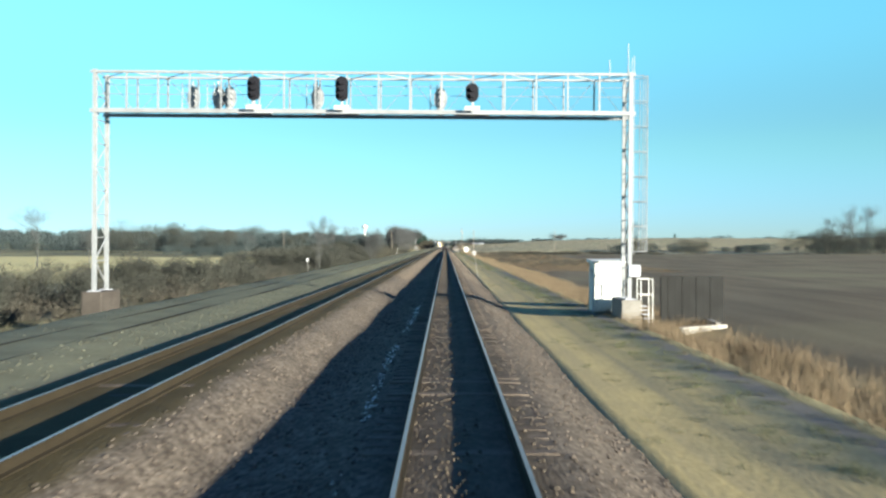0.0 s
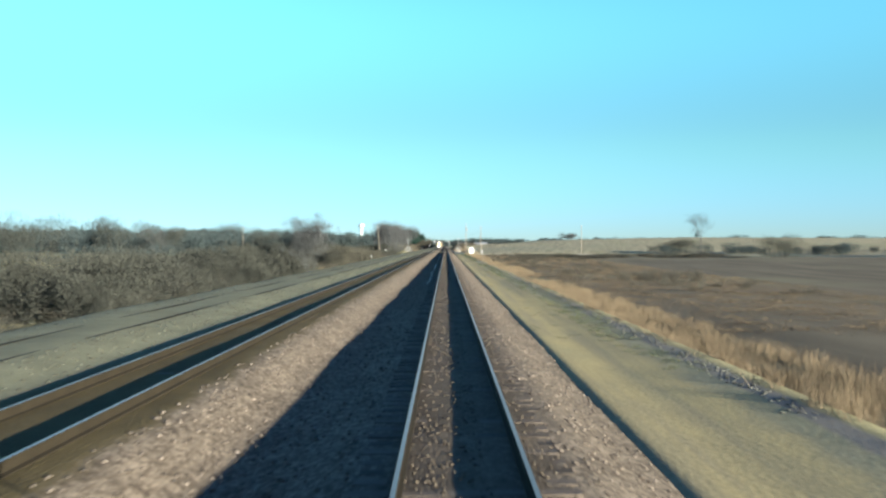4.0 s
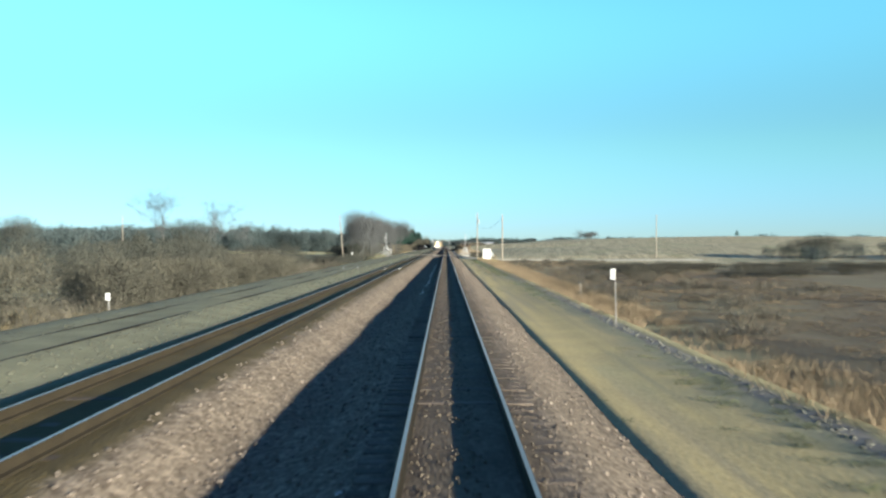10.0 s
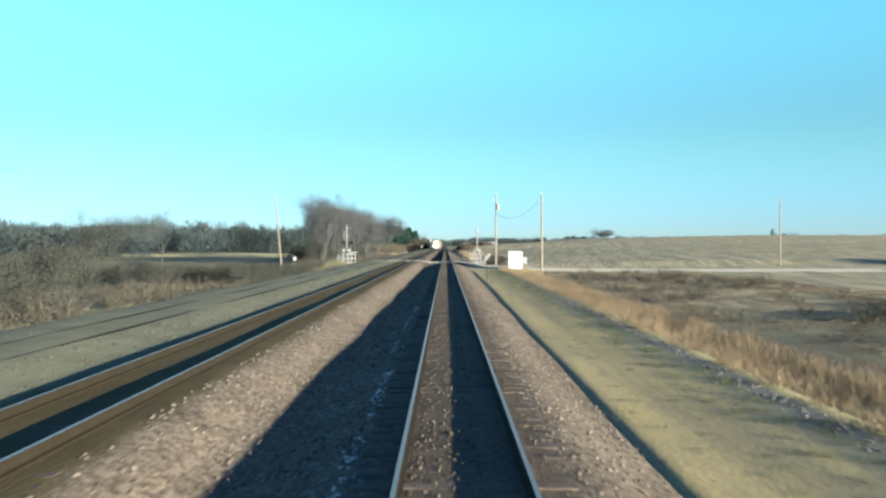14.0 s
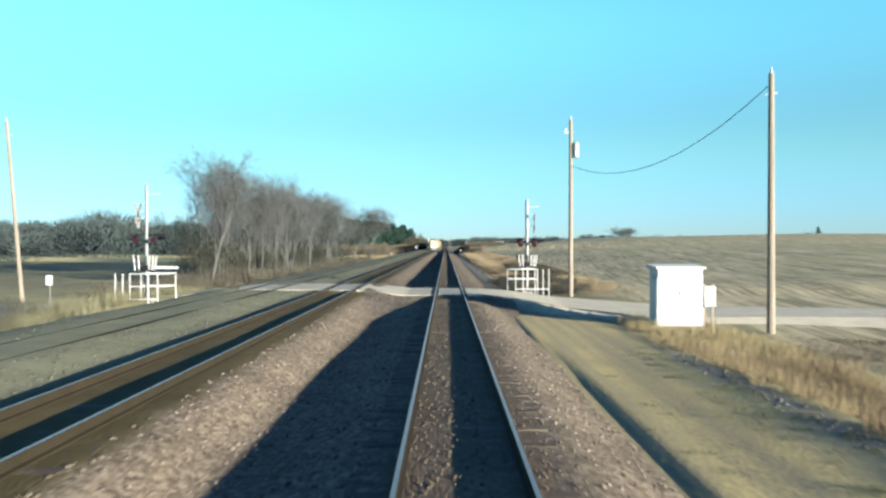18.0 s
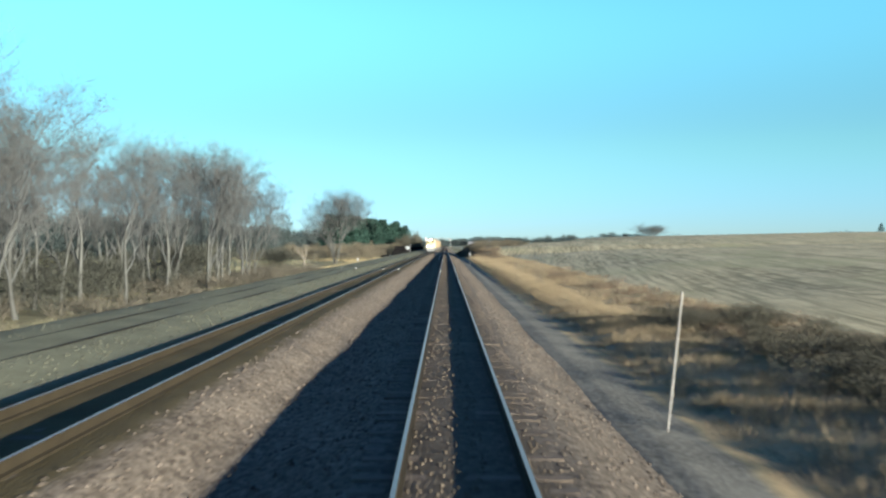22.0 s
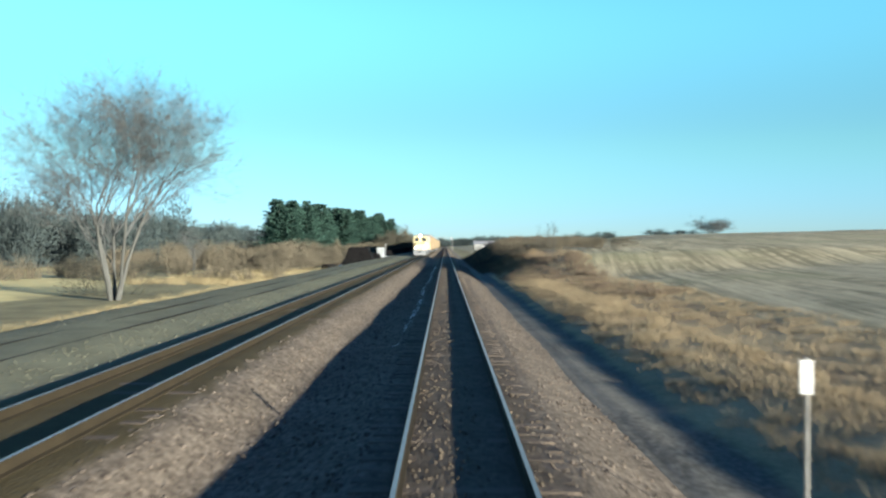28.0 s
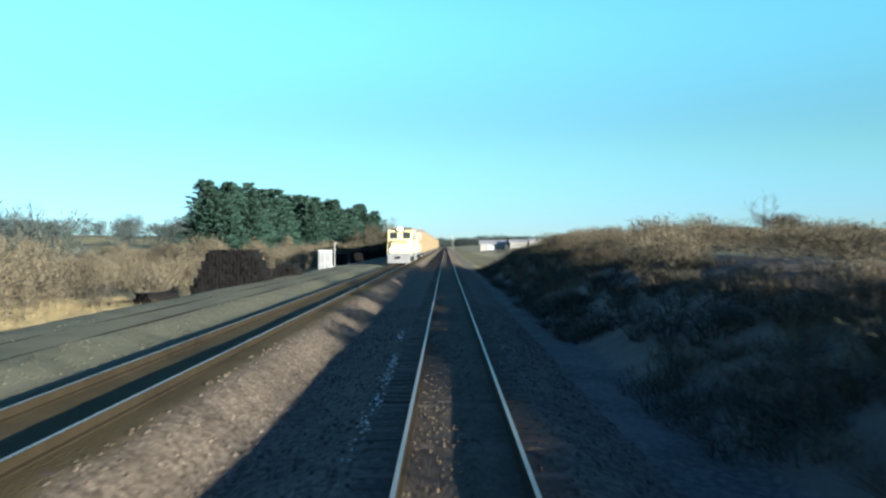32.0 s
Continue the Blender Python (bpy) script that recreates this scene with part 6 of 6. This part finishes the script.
# ---- trees ----
big_tree = bare_tree("bare_tree", "tall leafless tree with several pale trunks", 3, 17.6, (-25.2, 659.2, ground_z(-25.2, 659.2)), 0, stems=5, spread=0.30, top=4, trunk=0.42, lean=0.32, thick=0.009, limbs=7)
protos = [bare_tree("bare_tree", "leafless woodland tree with a thin pale trunk", 40 + i, 13.5, (-25.5 - i, 470 + 6 * i, ground_z(-25.5 - i, 470 + 6 * i)), 0, "leafless trees of the wood", top=4, lean=0.14, trunk=0.44, thick=0.0095, spread=0.06) for i in range(4)]
rt = random.Random(8)
for i in range(66):
    while True:
        x, y = -23.5 - 11 * rt.random() ** 1.3, rt.uniform(460, 590)
        if y < 485 and rt.random() > 0.4:
            continue
        if y > 382 - 3.28 * x and x < -0.513 * (y - 526) - 0.5:
            break
    s = rt.uniform(0.78, 1.12)
    o = copy_thing(protos[i % 4], pose(x, y, ground_z(x, y), 0, 0, rt.uniform(0, 360)))
    o.scale = (s, s, s)
for x, y, h in ((-44.2, 343, 11.5), (-42.2, 363, 12.5), (-64, 486, 12.5), (74.6, 338, 11.5), (-71, 150, 9.5), (-66, 160, 7), (-60, 262, 8), (-31, 700, 6.5), (-52, 730, 7.5), (-60, 760, 7.5), (-75, 700, 8.5)):
    o = copy_thing(protos[int(h * 2) % 4], pose(x, y, ground_z(x, y), 0, 0, x * 40))
    o.scale = (h / 13.0 * 1.15, h / 13.0 * 1.15, h / 13.0)
    tagged(o, "lone leafless tree among the brush beside the line", "tree", "lone leafless trees")
bare_tree("bare_tree", "spreading small leafless tree above the thicket", 17, 7.2, (-15.4, 180.4, ground_z(-15.4, 180.4)), 0, "lone leafless trees", stems=4, spread=0.34, top=4, trunk=0.34, lean=0.35, thick=0.010, limbs=5)
bare_tree("bare_tree", "slim upright leafless tree beside the outer track", 23, 6.3, (-15.2, 101.5, ground_z(-15.2, 101.5)), 0, "lone leafless trees", stems=2, spread=0.05, top=3, trunk=0.5, lean=0.02, thick=0.008, limbs=5)
for x, y, w, h in ((-119, 331, 18, 13), (-131, 338, 14, 11), (-123, 412, 18, 15), (-108, 420, 13, 11), (-188, 850, 36, 24), (-215, 860, 30, 20), (-92, 520, 16, 13)):
    ob = new("far_tree_clump", bush_data[int(h) % 5])
    ob.matrix_world = pose(x, y, ground_z(x, y) - 0.1 * h, 0, 0, x * 13) @ Matrix.Diagonal((w * 1.1, w * 1.1, h * 1.15, 1))
    tagged(ob, "far clump of tall leafless trees above the field", "trees", "far tree clumps")
crest = bare_tree("bare_tree", "round-crowned leafless tree on the hill crest", 29, 11.5, (134, 1030, ground_z(134, 1030) - 2.4), 0, "lone leafless trees", stems=4, spread=0.5, top=4, trunk=0.25, lean=0.5, thick=0.016, limbs=6)
crest.scale = (2.0, 2.0, 1.1)
# broken dead tree, sapling stems on the bank
dv, df = [], []
for pts, rad in (([(0, 0, -0.3), (0.05, 0, 0.9), (-0.1, 0.05, 1.6)], [0.24, 0.2, 0.16]), ([(-0.1, 0.05, 1.6), (-0.7, 0.1, 2.6), (-1.2, 0.1, 3.1), (-1.5, 0.15, 4.0)], [0.15, 0.12, 0.1, 0.04]),
                 ([(0.0, 0, 1.3), (0.25, 0.1, 2.4), (0.3, 0.1, 4.2)], [0.13, 0.11, 0.05]), ([(0.3, 0.1, 2.6), (0.05, 0.2, 3.3), (0.1, 0.2, 4.0)], [0.06, 0.05, 0.03]), ([(0, 0, 1.0), (-1.0, -0.2, 1.3), (-1.8, -0.2, 1.8)], [0.07, 0.05, 0.02]), ([(-0.1, 0, 1.5), (-0.25, 0.1, 2.5), (-0.5, 0.1, 3.7)], [0.1, 0.07, 0.03]),
                 ([(0.28, 0.1, 2.9), (0.6, 0.1, 3.5), (0.65, 0.1, 4.3)], [0.06, 0.04, 0.02]), ([(-1.0, -0.2, 1.3), (-1.5, -0.1, 1.2), (-2.1, 0, 1.35)], [0.04, 0.03, 0.015]), ([(0.05, 0, 0.8), (0.7, -0.1, 1.2), (1.0, -0.1, 1.9)], [0.06, 0.04, 0.015])):
    tube([Vector(p) for p in pts], rad, 7, dv, df)
M_DEAD = mat("bleached_dead_wood", (0.135, 0.1188, 0.0972), 0.9, 0, (0.081, 0.072, 0.0594), 2, 14, 0.4)
tagged(raw("dead_tree", dv, df, M_DEAD, smooth=True), "broken pale dead tree with forked stumps", "tree").matrix_world = pose(-25.2, 616.5, ground_z(-25.2, 616.5))
stems = bare_tree("sapling_cluster", "cluster of thin pale leafless stems on the bank", 91, 3.3, (10.25, 680.8, ground_z(10.25, 680.8)), 0, "stem clusters on the bank", stems=5, spread=0.12, trunk=0.72, top=1, lean=0.0, thick=0.006, limbs=2)
for x, y, h in ((10.9, 684.5, 0.85), (9.8, 687, 0.7), (15.2, 722, 0.8)):
    o = copy_thing(stems, pose(x, y, ground_z(x, y), 0, 0, y * 17))
    o.scale = (h,) * 3
for x, y, h in ((7.15, 532.2, 0.78), (7.5, 533.0, 0.6), (6.1, 540, 0.5)):
    o = copy_thing(stems, pose(x, y, ground_z(x, y), 0, 0, y * 31))
    o.scale = (h * 0.7, h * 0.7, h)
    tagged(o, "thin leafless sapling on the bank", "tree", "saplings on the bank")


# pines
def pine_mesh(seed, tall):
    """Trunk, and whorls of drooping boughs set with many needle sprays."""
    r = random.Random(seed)
    tv, tf, nv, nf = [], [], [], []
    tube([Vector((0, 0, -0.3)), Vector((0.05, 0, tall * 0.5)), Vector((0, 0.05, tall))], [0.16, 0.09, 0.02], 7, tv, tf)
    z = tall * 0.06
    while z < tall * 0.98:
        k = (z / tall - 0.16) / 0.84
        reach = tall * 0.33 * max(1 - k, 0) ** 0.75 * r.uniform(0.6, 1.15) + 0.3
        for i in range(8):
            a = r.random() * 6.283
            ln = reach * r.uniform(0.65, 1.15)
            d = Vector((math.cos(a), math.sin(a), r.uniform(-0.10, 0.30)))
            for j in range(15):
                u = 0.2 + 0.8 * j / 14
                p = Vector((0, 0, z)) + d * ln * u + Vector((r.gauss(0, 0.12), r.gauss(0, 0.12), r.gauss(0, 0.12)))
                g = (d + Vector((r.gauss(0, 0.5), r.gauss(0, 0.5), r.gauss(0.15, 0.25)))).normalized()
                x = g.cross(Vector((r.gauss(0, 1), r.gauss(0, 1), 0.4))).normalized() * 0.2
                q = len(nv)
                e = p + g * r.uniform(0.5, 1.05)
                nv.extend((tuple(p - x), tuple(p + x), tuple(e)))
                nf.append((q, q + 1, q + 2))
        z += tall * 0.036
    return tv, tf, nv, nf


for i in range(9):
    x, y = 146 + 7 * i + rt.gauss(0, 2), 338 + rt.gauss(0, 5)
    o = copy_thing(protos[i % 4], pose(x, y, ground_z(x, y), 0, 0, 77 * i))
    o.scale = (1.15, 1.15, rt.uniform(1.0, 1.35))
    tagged(o, "tall leafless tree behind the stubble field", "tree", "trees behind the stubble field")
pines = []
for i in range(3):
    tv, tf, nv, nf = pine_mesh(60 + i, 19.0)
    p = base("pine_tree", "dark green pine in a dense row", "tree", (-55 + 4 * i, 880 + 3 * i, ground_z(-55, 880)), 0, "row of green pines")
    raw("trunk", tv, tf, M_BARK, p, smooth=True)
    raw("crown", nv, nf, M_PINE, p)
    pines.append(p)
rp = random.Random(4)
for i in range(76):
    u = (i // 2) / 37
    x, y = -54 + 30 * u + rp.gauss(0, 1.5) - 4 * (i % 2), 878 + 100 * u + rp.gauss(0, 3) + 4 * (i % 2)
    s = rp.uniform(0.80, 1.03) * (1.01 - 0.05 * u) * (0.85 if i % 2 == 0 else 1.0)
    o = copy_thing(pines[i % 3], pose(x, y, ground_z(x, y), 0, 0, rp.uniform(0, 360)))
    o.scale = (s * 1.3, s * 1.3, s)
for x, y, h in ((258, 978, 5),):
    o = copy_thing(pines[0], pose(x, y, ground_z(x, y)))
    o.scale = (h / 19 * 1.4, h / 19 * 1.4, h / 19)
    tagged(o, "lone dark evergreen on the hill", "tree", "lone evergreens")

# far signal bridge down the line
far_bridge = base("signal_bridge", "far pale signal bridge down the line", "signal bridge", (0, 1250, 0))
for x in (-15.5, 5.0):
    part("leg", box(mesh(), x - 0.12, x + 0.12, -0.3, 0.3, -1.0, 8.6), M_POST, far_bridge)
for z in (7.7, 8.5):
    part("chord", box(mesh(), -15.5, 5.0, -0.1, 0.1, z - 0.07, z + 0.07), M_POST, far_bridge)
for k in range(10):
    part("upright", box(mesh(), -14.5 + 2 * k, -14.3 + 2 * k, -0.1, 0.1, 7.78, 8.42), M_POST, far_bridge)
